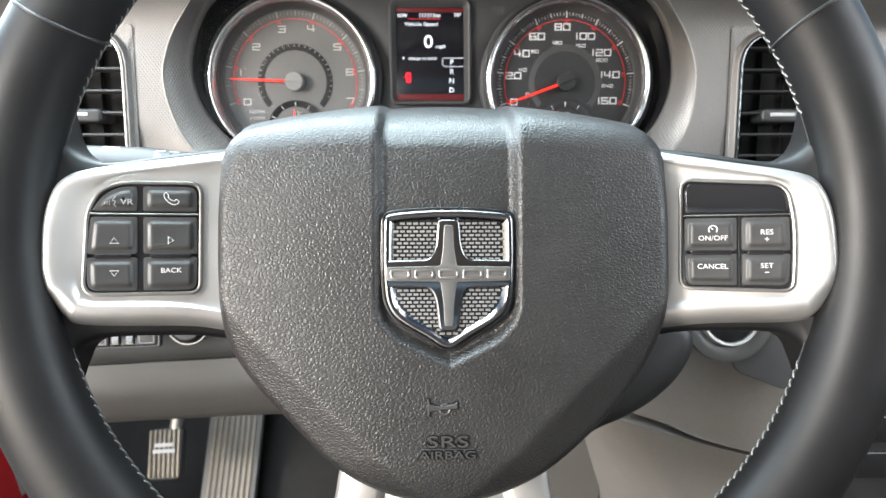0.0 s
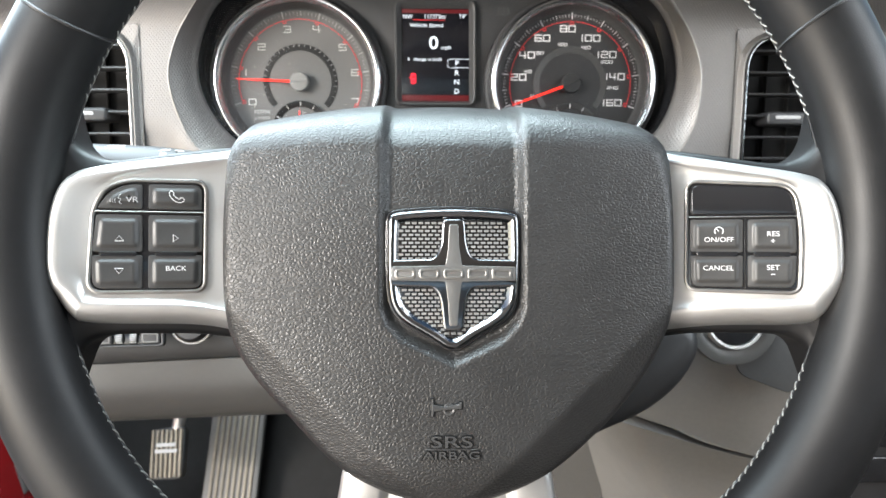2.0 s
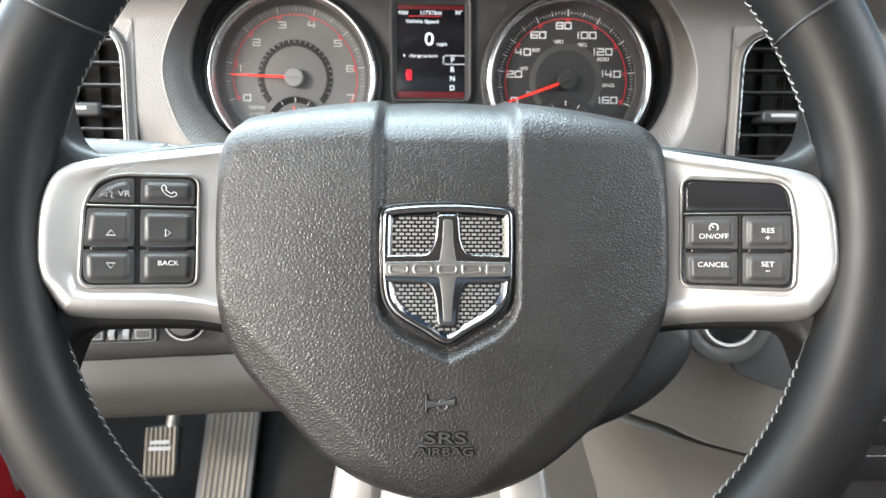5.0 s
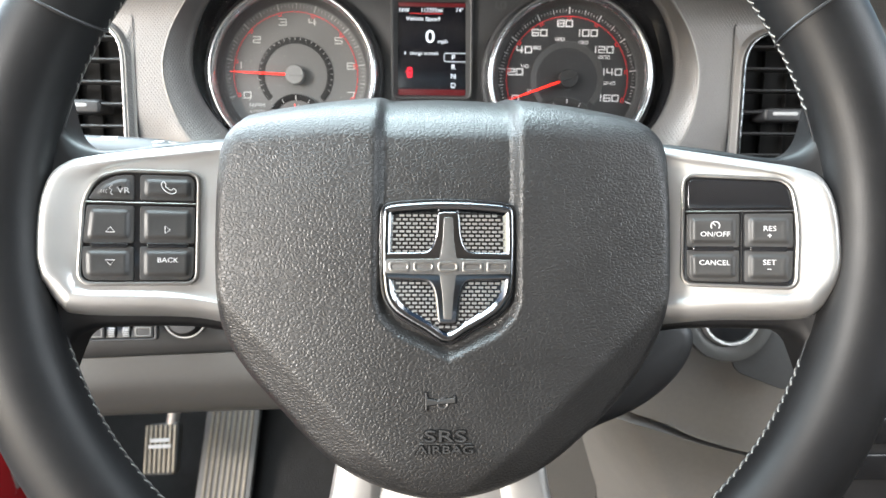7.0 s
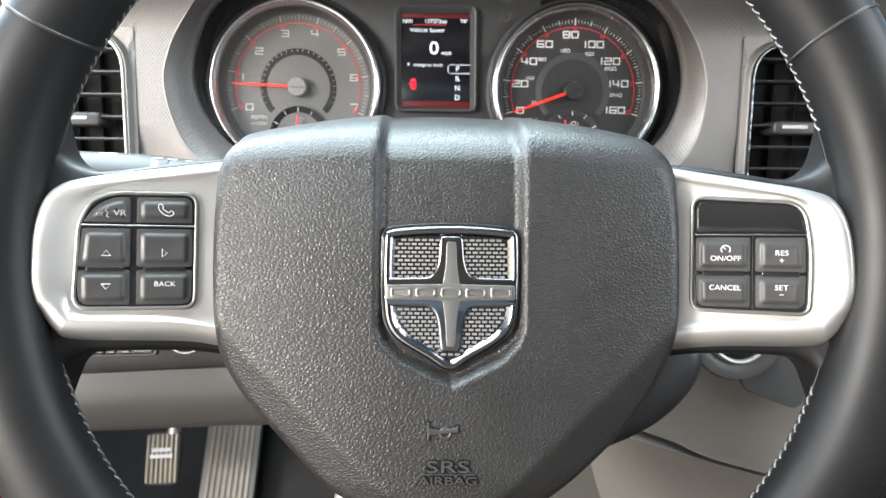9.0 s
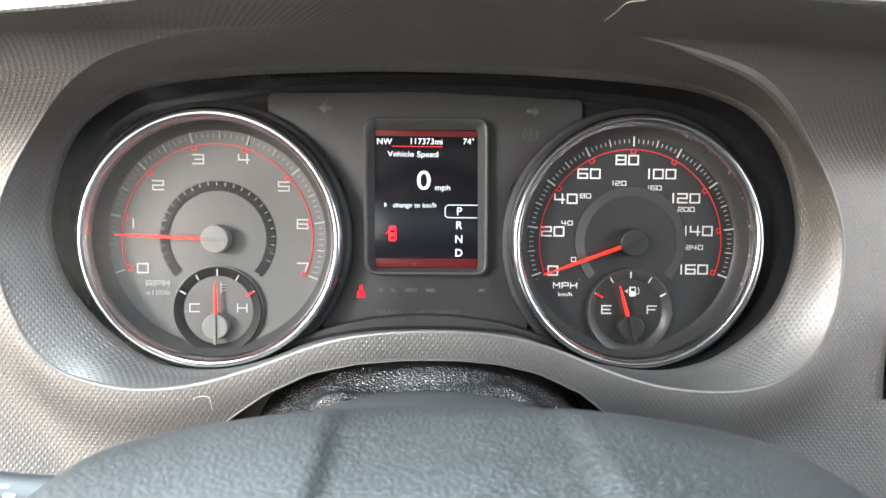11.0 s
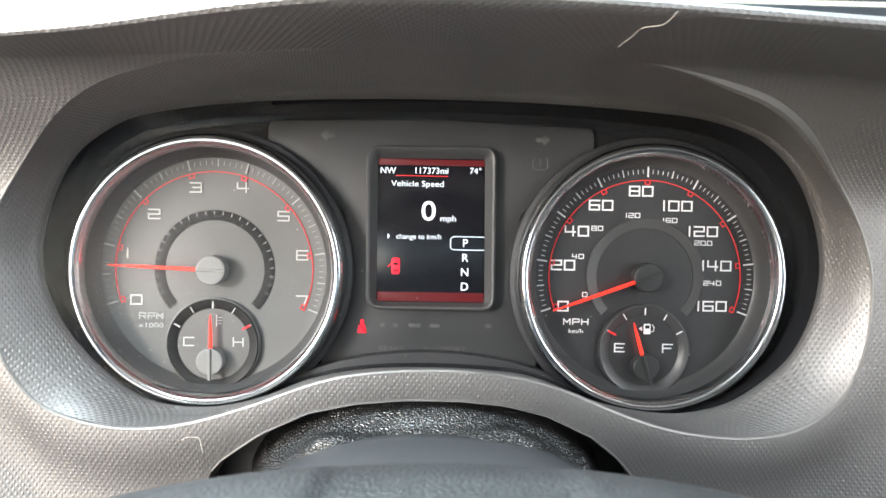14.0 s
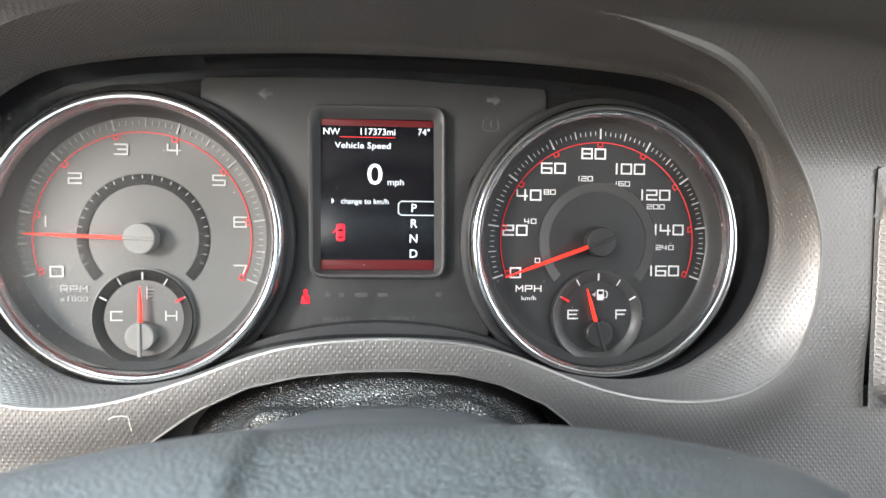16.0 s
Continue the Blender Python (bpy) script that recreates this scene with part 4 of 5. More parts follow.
part("car_mark_glass", plate(rounded([(-19.2, 0.9), (-16.7, 0.9), (-16.5, 1.7), (-19.4, 1.7)], 0.2), 2.0, ZD + 0.06, 0.02), SCREEN, display)
part("car_mark_door", tube([(-20.0, 4.8, ZD), (-21.6, 3.2, ZD)], 0.25, 5), LIT_ICON, display)
belt = part("belt_warning", plate(np.array([(-36.4, -30.2), (-32.0, -30.2), (-32.6, -26.6), (-33.3, -25.6), (-35.1, -25.6), (-35.9, -26.6)]), 1.4, 1.85, 0.05), LIT_ICON, cluster, "lit red seat belt warning")
part("belt_warning_head", lathe([(0.01, 1.85), (1.0, 1.85), (1.0, 1.4)], -34.2, -24.4, 20), LIT_ICON, belt)
part("belt_warning_strap", tube([(-35.6, -25.8, 1.95), (-32.4, -29.8, 1.95)], 0.25, 5), DIALDARK, belt)
# unlit lamps, faintly seen
for x, y, w in ((-24, -26.2, 2.6), (-17.5, -26.2, 2.6), (-8, -26.2, 6), (2, -26.2, 5), (29, -26, 3), (-2, -38, 2)):
    part("unlit_lamp", box(x - w / 2, x + w / 2, y - 1.0, y + 1.0, 1.2, 1.66, 0.6, 0.02), UNLIT, cluster)
for body, x in (("BRAKE", -19.5), ("SPORT", 11.5)):
    writing(body, 2.4, x, -38.0, 1.62, UNLIT, cluster, wide=1.25, deep=0.03, bold=0.06)
for sx in (-1, 1):
    part("unlit_arrow", plate(np.array([(sx * x + 1, y) for x, y in ((50, 66.5), (50, 68.5), (53.5, 68.5), (53.5, 70.5), (57, 67.5), (53.5, 64.5), (53.5, 66.5))]), 1.2, 1.66, 0.02), UNLIT, cluster)
part("unlit_tyre_mark", tube(at_z(spline([(50.5, 58.5), (49.4, 56), (50.5, 53), (56, 53), (57.1, 56), (56, 58.5)], False), 1.6), 0.35, 5), UNLIT, cluster)
part("unlit_tyre_mark", box(52.9, 53.6, 54.6, 58.2, 1.2, 1.68, 0.1, 0.02), UNLIT, cluster)
# clear lens over all
rings = []
for s in (1.0, 0.97, 0.93, 0.86, 0.75, 0.6, 0.4, 0.2, 0.02):
    c0 = np.array([0.0, 10.0])
    p = c0 + (inset(OPENING, 0.6) - c0) * s
    rings.append(at_z(p, 19.6 + 1.2 * sm((1 - s) / 0.6) + 0.03 * (p[:, 1] - 10)))
lens = part("clear_lens", loft(rings, False, True), LENS, cluster, "clear plastic lens")
lens.visible_shadow = False

# dust on the lens and the funnel, thickest on the sunlit side
random.seed(5)
bm = bmesh.new()
for k in range(340):
    x = -184 + 120 * abs(random.gauss(0, 0.3)) if k < 270 else random.uniform(-170, 175)
    y = random.gauss(-12, 34)
    if not inside(inset(OPENING, 1.5), x, y):
        continue
    edge_d = float(dist_to(OPENING, np.array([x]), np.array([y]))[0])
    r = random.choice((0.10, 0.12, 0.15, 0.22))
    o = np.array([(x + r * random.uniform(0.6, 1.3) * math.cos(q), y + r * random.uniform(0.6, 1.3) * math.sin(q)) for q in np.arange(0, 6.2, 1.05)])
    z = 20.0 + 0.6 * float(sm(edge_d / 30)) + 0.03 * (y - 10) + 0.6
    loft([at_z(o, z), at_z(o, z + 0.1)], True, True, bm=bm)
specks = part("dust", bm, LINT, None, smooth=False, m=CLUSTER)
tagged(specks, "pale dust specks scattered over the cluster lens", "dust", kind="stuff")

# ---- dashboard ----
dash = thing("dashboard", CLUSTER, "silver-grey textured dashboard with a hooded cluster surround", "dashboard", kind="structure")
# The panel is one sheet: upright beside the gauges, then curving forward into a cowl over them.
COWL_V, COWL_R, PANEL_N = 30.0, 54.0, 39.0


def cowl(u, s):
    """A place on the sheet: u across, s up along it."""
    u, s = np.asarray(u, float), np.asarray(s, float)
    a = np.clip((s - COWL_V) / COWL_R, 0, math.pi / 2)
    e = np.clip(s - COWL_V - COWL_R * math.pi / 2, 0, None)
    v = np.minimum(s, COWL_V) + COWL_R * np.sin(a) - 0.14 * e - 0.0002 * u * u * sm((s - 20) / 60)
    n = PANEL_N + COWL_R * (1 - np.cos(a)) + e
    g = n - 62
    flat_n = n - 0.25 * (g + np.sqrt(g * g + 140))  # the hood is shallow: its overhang widens and rises as it shortens
    k = (321 - flat_n) / (321 - n)
    return np.stack([u * k, 24 + (v - 24) * k, flat_n], -1)


RIDGE = [(0, 127), (38, 126), (77, 115), (105, 104.5), (132, 93), (155, 77), (173, 57), (187, 36), (195, 16), (198, 0), (197, -20), (193, -38), (184, -54), (166, -66), (144, -70), (119, -68.6), (100, -64.6), (82, -58.4), (56, -48.2), (30, -42.6), (0, -41.2),
         (-30, -43.2), (-52, -48), (-82, -59), (-109, -66.6), (-133, -68.8), (-154.5, -65.6), (-172, -58), (-185, -43), (-194, -20), (-197, 0), (-194, 16), (-186, 36), (-172, 57), (-154, 76), (-131, 92), (-105, 104), (-77, 115), (-38, 126)]
US = resample(spline(RIDGE, per=8), 240)
ridge3 = cowl(US[:, 0], US[:, 1])
RIDGE, ridge_n = ridge3[:, :2], ridge3[:, 2]
rx, rv = RIDGE[:, 0], RIDGE[:, 1]
hood = sm((US[:, 1] - 35) / 50)
low = sm((-rv - 26) / 10) * sm((206 - np.abs(rx)) / 28)
ARCH = np.array([(-400, -175), (-110, -175), (-97, -100), (-92.2, -88.2), (-88.6, -80.9), (-79.1, -73.6), (-69.6, -66.7), (-50.7, -57.4), (-31.6, -53.2), (-12.6, -51.4), (0, -51.2), (12.6, -51.4), (31, -53.2), (48, -57.4), (67, -66.7), (77, -75), (84, -83), (90, -92), (95, -102), (108, -175), (400, -175)])
ARCH[:, 0], ARCH[:, 1] = -6 + (ARCH[:, 0] + 6) * 1.09, 20 + (ARCH[:, 1] - 20) * 1.045
rings = [at_z(inset(OPENING, 0.4), OPEN_N - 4), at_z(OPENING, OPEN_N), at_z(inset(OPENING, -1.2), OPEN_N + 1.6)]
start = inset(OPENING, -1.2)
for t in (0.15, 0.3, 0.45, 0.6, 0.75, 0.88, 0.96, 1.0):
    p = start * (1 - t) + RIDGE * t
    z = OPEN_N + 1.6 + (ridge_n - OPEN_N - 1.6) * (t * 0.75 + 0.25 * t * t)
    z = z + 3.0 * np.sin(math.pi * t) * (1 - hood)
    rings.append(at_z(p, z))
def lay_rings(bm, rings, flat):
    """Lays out a loft by the flat place of each point of its rings."""
    bm.verts.ensure_lookup_table()
    for i, v in enumerate(bm.verts):
        v.index = i
    table = np.vstack(flat)
    lay_uv(bm, lambda v: table[v.index])


# the funnel's grain is laid out inwards from the ridge by its true slant length
slant = np.cumsum([np.zeros(len(US))] + [np.linalg.norm(p - q, axis=1) for p, q in zip(rings[:0:-1], rings[-2::-1])], axis=0)[::-1]
inward = inset(US, 1.0) - US
bm = loft(rings)
lay_rings(bm, rings, [US + inward * d[:, None] for d in slant])
surround = part("cluster_surround", bm, WOVEN, dash, "silver-grey textured funnel round the gauges")
# Pale bead along the ridge for its highlight, thickest at the upper right.
bead = hood * sm((rx - 80) / 50)
crest, edge_r = ridge_n - 0.4 - 0.7 * low - 2.4 * bead, 0.65 - 0.6 * (hood - bead) + 2.4 * bead + 0.5 * low
part("surround_edge", tube(np.vstack([at_z(RIDGE, crest), at_z(RIDGE, crest)[:2]]), np.r_[edge_r, edge_r[:2]], 8, caps=False), GLINT, dash, "paler bead that draws the highlight on the funnel's ridge")
# panel outside the ridge
rings, flat = [at_z(RIDGE, ridge_n)], [US]
ends = np.interp(rx, ARCH[:, 0], ARCH[:, 1])
du, ds = US[:, 0], US[:, 1] - 20


def lip_at(u):
    """How far up the sheet its lip lies; the lip falls back towards the driver's door."""
    q = np.abs(u)
    return np.where(u < 0, 208 - 48 * sm(q / 127) - 62 * sm((q - 110) / 150), 208 - 10 * sm(q / 110) - 50 * sm((q - 110) / 200))


reach = np.ones(len(US))
for k in range(30):
    want = np.minimum(352 / np.maximum(np.abs(du), 1e-3), np.where(ds > 0, (lip_at(du * reach) - 20) / np.maximum(ds, 1e-3), 99))
    reach = np.maximum(0.6 * reach + 0.4 * want, 1.02)
for t in (0.008, 0.02, 0.04, 0.07, 0.1, 0.135, 0.18, 0.24, 0.31, 0.39, 0.48, 0.58, 0.69, 0.8, 0.9, 1.0):
    # bottom columns go straight down, the others outwards on the sheet
    pb = np.stack([rx, rv + (ends - rv) * t, ridge_n - 7 * sm(np.abs(ends - rv) * t / 34 - 0.06) + 12 * sm((np.abs(ends - rv) * t - 36) / 60)], 1)
    m_ = 1 + (reach - 1) * t
    po = cowl(du * m_, 20 + ds * m_)
    rings.append(pb * low[:, None] + po * (1 - low)[:, None])
    flat.append(pb[:, :2] * low[:, None] + np.stack([du * m_, 20 + ds * m_ - 0.45 * np.clip(20 + ds * m_ - 85, 0, None)], 1) * (1 - low)[:, None])
far = sm((rings[-1][:, 2] - 60) / 60)[:, None]  # the cowl's lip turns up and back towards the windscreen
for dv, dn in ((1.2, 1.0), (2.6, 1.0), (4.2, -0.6), (6.5, -6.0), (11.0, -40.0), (60.0, -150.0), (95.0, -270.0)):
    rings.append(rings[-1] * 0 + rings[17 - 1] + far * np.array((0, dv, dn)) + (1 - far) * np.array((0, 0, -2.0 * dv)) * low[:, None])
    flat.append(flat[16] + far * np.array((0, math.hypot(dv, dn))))
bm = loft(rings)
lay_rings(bm, rings, flat)
# Pale bead along the arch, in place of its lit edge.
arch_line = sorted([tuple(p) for p, q in zip(rings[16], low) if q > 0.98 and abs(p[0]) < 100])
part("arch_edge", tube(np.array(arch_line) + (0, -0.2, 0.2), 0.5, 6), GLINT, dash, "thin paler bead that draws the lit edge of the arch")
# openings for the two vents
for co, no in (((0, -74, 0), (0, 1, 0)), ((0, 36, 0), (0, 1, 0)), ((-217, 0, 0), (1, 0, 0)), ((223, 0, 0), (1, 0, 0)), ((-311, 0, 0), (1, 0, 0)), ((317, 0, 0), (1, 0, 0))):
    bmesh.ops.bisect_plane(bm, geom=bm.verts[:] + bm.edges[:] + bm.faces[:], plane_co=co, plane_no=no)
gone = [q for q in bm.faces if 214 < abs(q.calc_center_median().x - 3) - 6 < 308 and -74 < q.calc_center_median().y < 36]
bmesh.ops.delete(bm, geom=gone, context="FACES")
part("facing_panel", bm, WOVEN, dash, "silver-grey textured facing panel and hood top")

# leather boot round the column, in the arch below the gauges
bm = bmesh.new()
rings = []
for j, t in enumerate(np.linspace(0, 1, 22)):
    row = []
    for a in np.radians(np.linspace(-8, 188, 90)):
        rxx, rvv = 84 - 22 * t, 43 - 19 * t
        x, y = -1 + rxx * math.cos(a), -95.5 + rvv * math.sin(a)
        w = (1.6 * math.sin(9 * t + 1.5 * math.sin(3 * a)) + 3.2 * noise.noise((x * 0.04, y * 0.07, t * 3))) * sm((t - 0.12) / 0.5) + 0.8 * sm(t / 0.5) * noise.noise((x * 0.11, y * 0.12, t * 8))
        w += 6.0 * sm((t - 0.3) / 0.5) * (math.exp(-((x + 46) / 17) ** 2) + 1.2 * math.exp(-((x - 30) / 20) ** 2) - 1.3 * math.exp(-((x - 58) / 8) ** 2) - 0.8 * math.exp(-((x + 70) / 8) ** 2))
        row.append((x + w * 0.4, y + w, 14 + 40 * t + 5 * math.sin(math.pi * t) + w))
    rings.append(row)
part("column_boot", loft(rings, closed=False), BOOT, dash, "wrinkled black leather boot round the steering column")
# Black sheet behind the boot in place of the arch's shaded hollow.
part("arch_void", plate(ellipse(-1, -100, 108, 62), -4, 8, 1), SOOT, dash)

# ---- air vents ----


def vent(sx, label):
    v = thing("air_vent", CLUSTER @ Matrix.Translation(((0.009 if sx > 0 else -0.003), 0, 0)), label, "air vent", "dashboard vents")
    line = resample(rounded([(sx * 220.5, -69), (sx * 304, -69), (sx * 300, 30.5), (sx * 220.5, 30.5)], [8, 8, 12, 26], 8), 120)
    square = resample(rounded([(sx * 214, -74), (sx * 308, -74), (sx * 308, 36), (sx * 214, 36)], 0.2, 2), 120)
    square = np.roll(square, -np.argmin(((square - line[0]) ** 2).sum(1)), 0)
    part("surround", loft([at_z(square, np.where(square[:, 1] > 30, 39.7, 39.05)), at_z(inset(line, -4.6), 39.2), at_z(inset(line, -3.6), 40.2), at_z(inset(line, -2.8), 42.4), at_z(inset(line, -1.8), 43.4), at_z(inset(line, -0.8), 43.0), at_z(inset(line, -0.2), 41), at_z(inset(line, -0.2), 6)]), WOVEN, v)
    # Driver's side frame is toned brighter than the other, as if sunlit.
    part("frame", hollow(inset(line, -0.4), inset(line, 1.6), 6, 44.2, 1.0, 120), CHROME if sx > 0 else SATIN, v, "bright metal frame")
    # Back, duct and fins coloured as the deep shade inside the vent.
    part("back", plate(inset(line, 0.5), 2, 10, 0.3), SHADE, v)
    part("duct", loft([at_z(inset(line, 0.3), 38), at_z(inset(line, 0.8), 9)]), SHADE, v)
    for k in range(6):
        y = 20.4 - k * 15.8
        x0, x1 = sorted((sx * (223 if k else 227.5), sx * 300))
        # Slats: paler on the driver's side for sunlight, blacker on the shaded side.
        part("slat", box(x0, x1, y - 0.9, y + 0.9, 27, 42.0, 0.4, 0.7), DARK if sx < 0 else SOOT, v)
    for k in range(4):
        x = sx * (233 + 18 * k)
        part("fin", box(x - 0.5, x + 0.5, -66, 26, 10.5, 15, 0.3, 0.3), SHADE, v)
    x0, x1 = sorted((sx * 238, sx * 272))
    tab = part("tab", box(x0, x1, -34, -24.2, 22, 45.0, 3.5, 2.0), SOOT, v, "small black slider tab")
    part("tab_line", box(x0 + 6, x1 - 9, -29.6, -27.0, 44.5, 45.4, 1.0, 0.4), FAINT, tab)
    return v


vent(-1, "dark air vent with slats and a bright frame toned as if sunlit")
vent(1, "dark air vent with black slats and a chrome frame")

# ---- wiper stalk ----
stalk = thing("wiper_stalk", WHEEL, "black wiper and lamp stalk with white marks", "stalk")


def on_stalk(x, theta, out=0.0):
    """On the stalk's skin: x along it, theta degrees up from the side that faces the driver."""
    t = (-60 - x) / 200
    r = 11.0 + 4.0 * sm((t - 0.25) / 0.3) - 0.5 * math.exp(-((x + 148) / 0.6) ** 2) - 3.0 * sm((t - 0.94) / 0.08)
    a = radians(theta)
    return np.array((x, 34 + 6.5 * t + (r + out) * math.sin(a), -109 + 2 * t + (r - 1.5 + out) * math.cos(a)))


xs = np.r_[np.linspace(-60, -146, 12), np.linspace(-147, -149, 7), np.linspace(-151, -262, 16)]
body = part("stalk_body", loft([[on_stalk(x, q) for q in np.arange(0, 360, 10)] for x in xs], True, True), SOOT, stalk)
for body_text, x, q in (("PUSH", -182, 66), ("WASH", -182, 52), ("OFF", -155, 56), ("WIPER", -140.5, 36)):
    p_ = on_stalk(x, q, 0.1)
    writing(body_text, 2.1, 0, 0, 0, WHITE, body, wide=1.3, deep=0.1, m=Matrix.Translation(Vector(p_) * MM) @ Matrix.Rotation(radians(-q), 4, "X"))
part("stalk_mark", loft([[on_stalk(x, q, o) for x, o in ((-156.4, -0.5), (-156.4, 0.25), (-153.0, 0.25), (-153.0, -0.5))] for q in np.linspace(45, -35, 12)], True, True), FAINT, body)
for x, q, w in ((-147, 62, 5), (-138, 64, 4), (-128, 52, 4), (-124, 40, 3), (-121, 56, 4), (-118, 42, 3), (-200, 62, 3), (-206, 66, 3)):
    part("stalk_mark", loft([[on_stalk(xx, qq, o) for xx, o in ((x - w / 2, -0.4), (x - w / 2, 0.2), (x + w / 2, 0.2), (x + w / 2, -0.4))] for qq in (q - 2.5, q, q + 2.5)], True, True), FAINT, body)

# ---- column shroud ----
shroud = thing("column_shroud", WHEEL, "dark moulded steering column shroud", "column shroud")


def ring_at(z, w_top, w_low, top, bottom, n=64):
    out = []
    for a in np.linspace(0, 2 * np.pi, n, endpoint=False):
        s, c = math.sin(a), math.cos(a)
        k = 0.75
        y = (top if s > 0 else bottom) * math.copysign(abs(s) ** k, s)
        w = w_low + (w_top - w_low) * sm((s + 0.2) / 1.2)
        out.append((1 + w * math.copysign(abs(c) ** k, c), y, z))
    return out


rings = [ring_at(-70, 58, 70, 40, 70), ring_at(-78, 66, 84, 46, 92), ring_at(-110, 68, 92, 47, 104), ring_at(-160, 72, 98, 51.5, 108), ring_at(-200, 76, 100, 55.6, 108), ring_at(-215, 76, 98, 55, 106), ring_at(-226, 66, 90, 48, 98), ring_at(-228, 40, 60, 30, 60)]
part("upper_shell", loft([r_[:33] for r_ in rings], closed=False), SHROUD, shroud, "dark upper shell of the column shroud")
part("lower_shell", loft([[(x, y - 0.8, z) for x, y, z in r_[32:] + r_[:1]] for r_ in rings], closed=False), SHROUD, shroud, "dark lower shell of the column shroud")
part("shell_joint", loft([[(1 + (x - 1) * 0.985, y, z) for x, y, z in (r_[63], r_[0], r_[1])] for r_ in rings], closed=False), SOOT, shroud)
part("front_cap", loft([rings[0], [(1 + (x - 1) * 0.2, y * 0.2, z + 1) for x, y, z in rings[0]]], False, True), SOOT, shroud)
part("back_cap", loft([rings[-1], [(1 + (x - 1) * 0.2, y * 0.2, z - 1) for x, y, z in rings[-1]]], False, True), SOOT, shroud)
lever = thing("tilt_lever", WHEEL, "dark column lever behind the wheel with a pale mark", "lever")
bm = plate(resample(spline([(60, -40), (110, -46), (141, -49), (147, -62), (138, -80), (120, -96), (95, -108), (60, -118)]), 80), -120, -95, 8)
part("lever_body", bm, SOOT, lever)
part("lever_mark", tube([(108, -75, -94.6), (113, -70.5, -94.6)], 1.0, 6), PRINT, lever)

# ---- lower dashboard, in the car's own axes ----


def sheet(rows, name, mat, parent, label="", thick=14.0, per=6):
    """A panel of some thickness through rows of points (millimetres)."""
    grid = np.array([spline(r, False, per) for r in rows])
    grid = np.stack([spline(grid[:, k], False, per) for k in range(grid.shape[1])], 1)
    bm = bmesh.new()
    a = [[bm.verts.new(p) for p in row] for row in grid]
    for r, s in zip(a, a[1:]):
        for i in range(len(r) - 1):
            bm.faces.new((r[i], r[i + 1], s[i + 1], s[i]))
    bmesh.ops.recalc_face_normals(bm, faces=bm.faces)
    bmesh.ops.solidify(bm, geom=bm.faces[:], thickness=thick)
    return part(name, bm, mat, parent, label)


knee = thing("lower_dash_panel", PLAIN, "grey moulded knee panel under the dashboard", "dash panel")
upper = sheet([[(-480, 515, 700), (-300, 520, 700), (-120, 540, 690), (80, 540, 690), (330, 530, 700)],
               [(-480, 512, 655), (-300, 516, 655), (-120, 536, 650), (80, 540, 650), (330, 530, 655)],
               [(-480, 505, 625), (-300, 508, 621), (-120, 530, 617), (80, 536, 617), (330, 530, 622)],
               [(-480, 515, 612), (-300, 519, 609), (-120, 538, 606), (80, 542, 606), (330, 540, 610)]], "switch_shelf", DARK, knee, "dark upper strip with switches", 10)
lower = sheet([[(-480, 505, 612), (-300, 510, 610), (-120, 528, 606), (100, 530, 606)],
               [(-480, 500, 590), (-300, 505, 586), (-120, 522, 584), (100, 526, 584)],
               [(-480, 512, 566), (-300, 517, 562), (-120, 530, 560), (100, 532, 560)],
               [(-480, 545, 555), (-300, 548, 552), (-120, 556, 550), (100, 556, 550)]], "knee_bolster", GREY, knee, "grey knee bolster", 12)
part("label_plate", box(-262, -250, -2, 2, 0, 2, 0.5, 0.3), PRINT, knee, m=Matrix.Translation((0, 0.512, 0.566)) @ Matrix.Rotation(radians(70), 4, "X"))

switches = thing("dimmer_switch", pose(-0.225, 0.5015, 0.6365, 66, 0, 3), "black dimmer and boot switch block with two thumb wheels", "switch")
part("bezel", hollow(rounded([(-27, -6.5), (27, -6.5), (27, 6.5), (-27, 6.5)], 3), rounded([(-24.5, -4.6), (24.5, -4.6), (24.5, 4.6), (-24.5, 4.6)], 1.5), 0, 4, 1.2), SOOT, switches)
part("well", box(-25, 25, -5, 5, 0, 1.5, 1, 0.3), GLOSS, switches)
for x in (-17, 17):
    part("rocker", box(x - 7, x + 7, -4.4, 4.4, 1, 3.4, 1.2, 0.8), SOOT, switches)
    part("rocker_edge", hollow(rounded([(x - 5.6, -3.4), (x + 5.6, -3.4), (x + 5.6, 3.4), (x - 5.6, 3.4)], 1), rounded([(x - 4.6, -2.5), (x + 4.6, -2.5), (x + 4.6, 2.5), (x - 4.6, 2.5)], 0.8), 3, 3.9, 0.2, 40), PALEGREY, switches)
for x in (-5, 5):
    part("thumb_wheel", tube([(x - 2.4, 0, 0.4), (x + 2.4, 0, 0.4)], 4.2, 20), DARK, switches)
    for k in range(-2, 3):
        part("thumb_wheel_tooth", box(x - 2.2, x + 2.2, 1.5 * k - 0.35, 1.5 * k + 0.35, 3.2, 4.9 - 0.3 * k * k, 0.2, 0.1), FAINT, switches)

knob = thing("headlight_switch", pose(-0.181, 0.514, 0.642, 66, 0, 3), "round dark headlight switch with a bright ring", "switch")
part("ring", lathe([(16, 0), (16, 4), (15.4, 5.0), (14.6, 5.0), (14, 2)], 0, 0, 48), DULLCHROME, knob, "worn bright ring")
part("dial", lathe([(14, 1), (13.0, 8), (11, 10), (0.01, 10.5)], 0, 0, 40), SOOT, knob)

# right of the column: ignition button, side of the console
side_panel = thing("console_side_panel", PLAIN, "grey console side panel with a dark joint across it", "console panel")
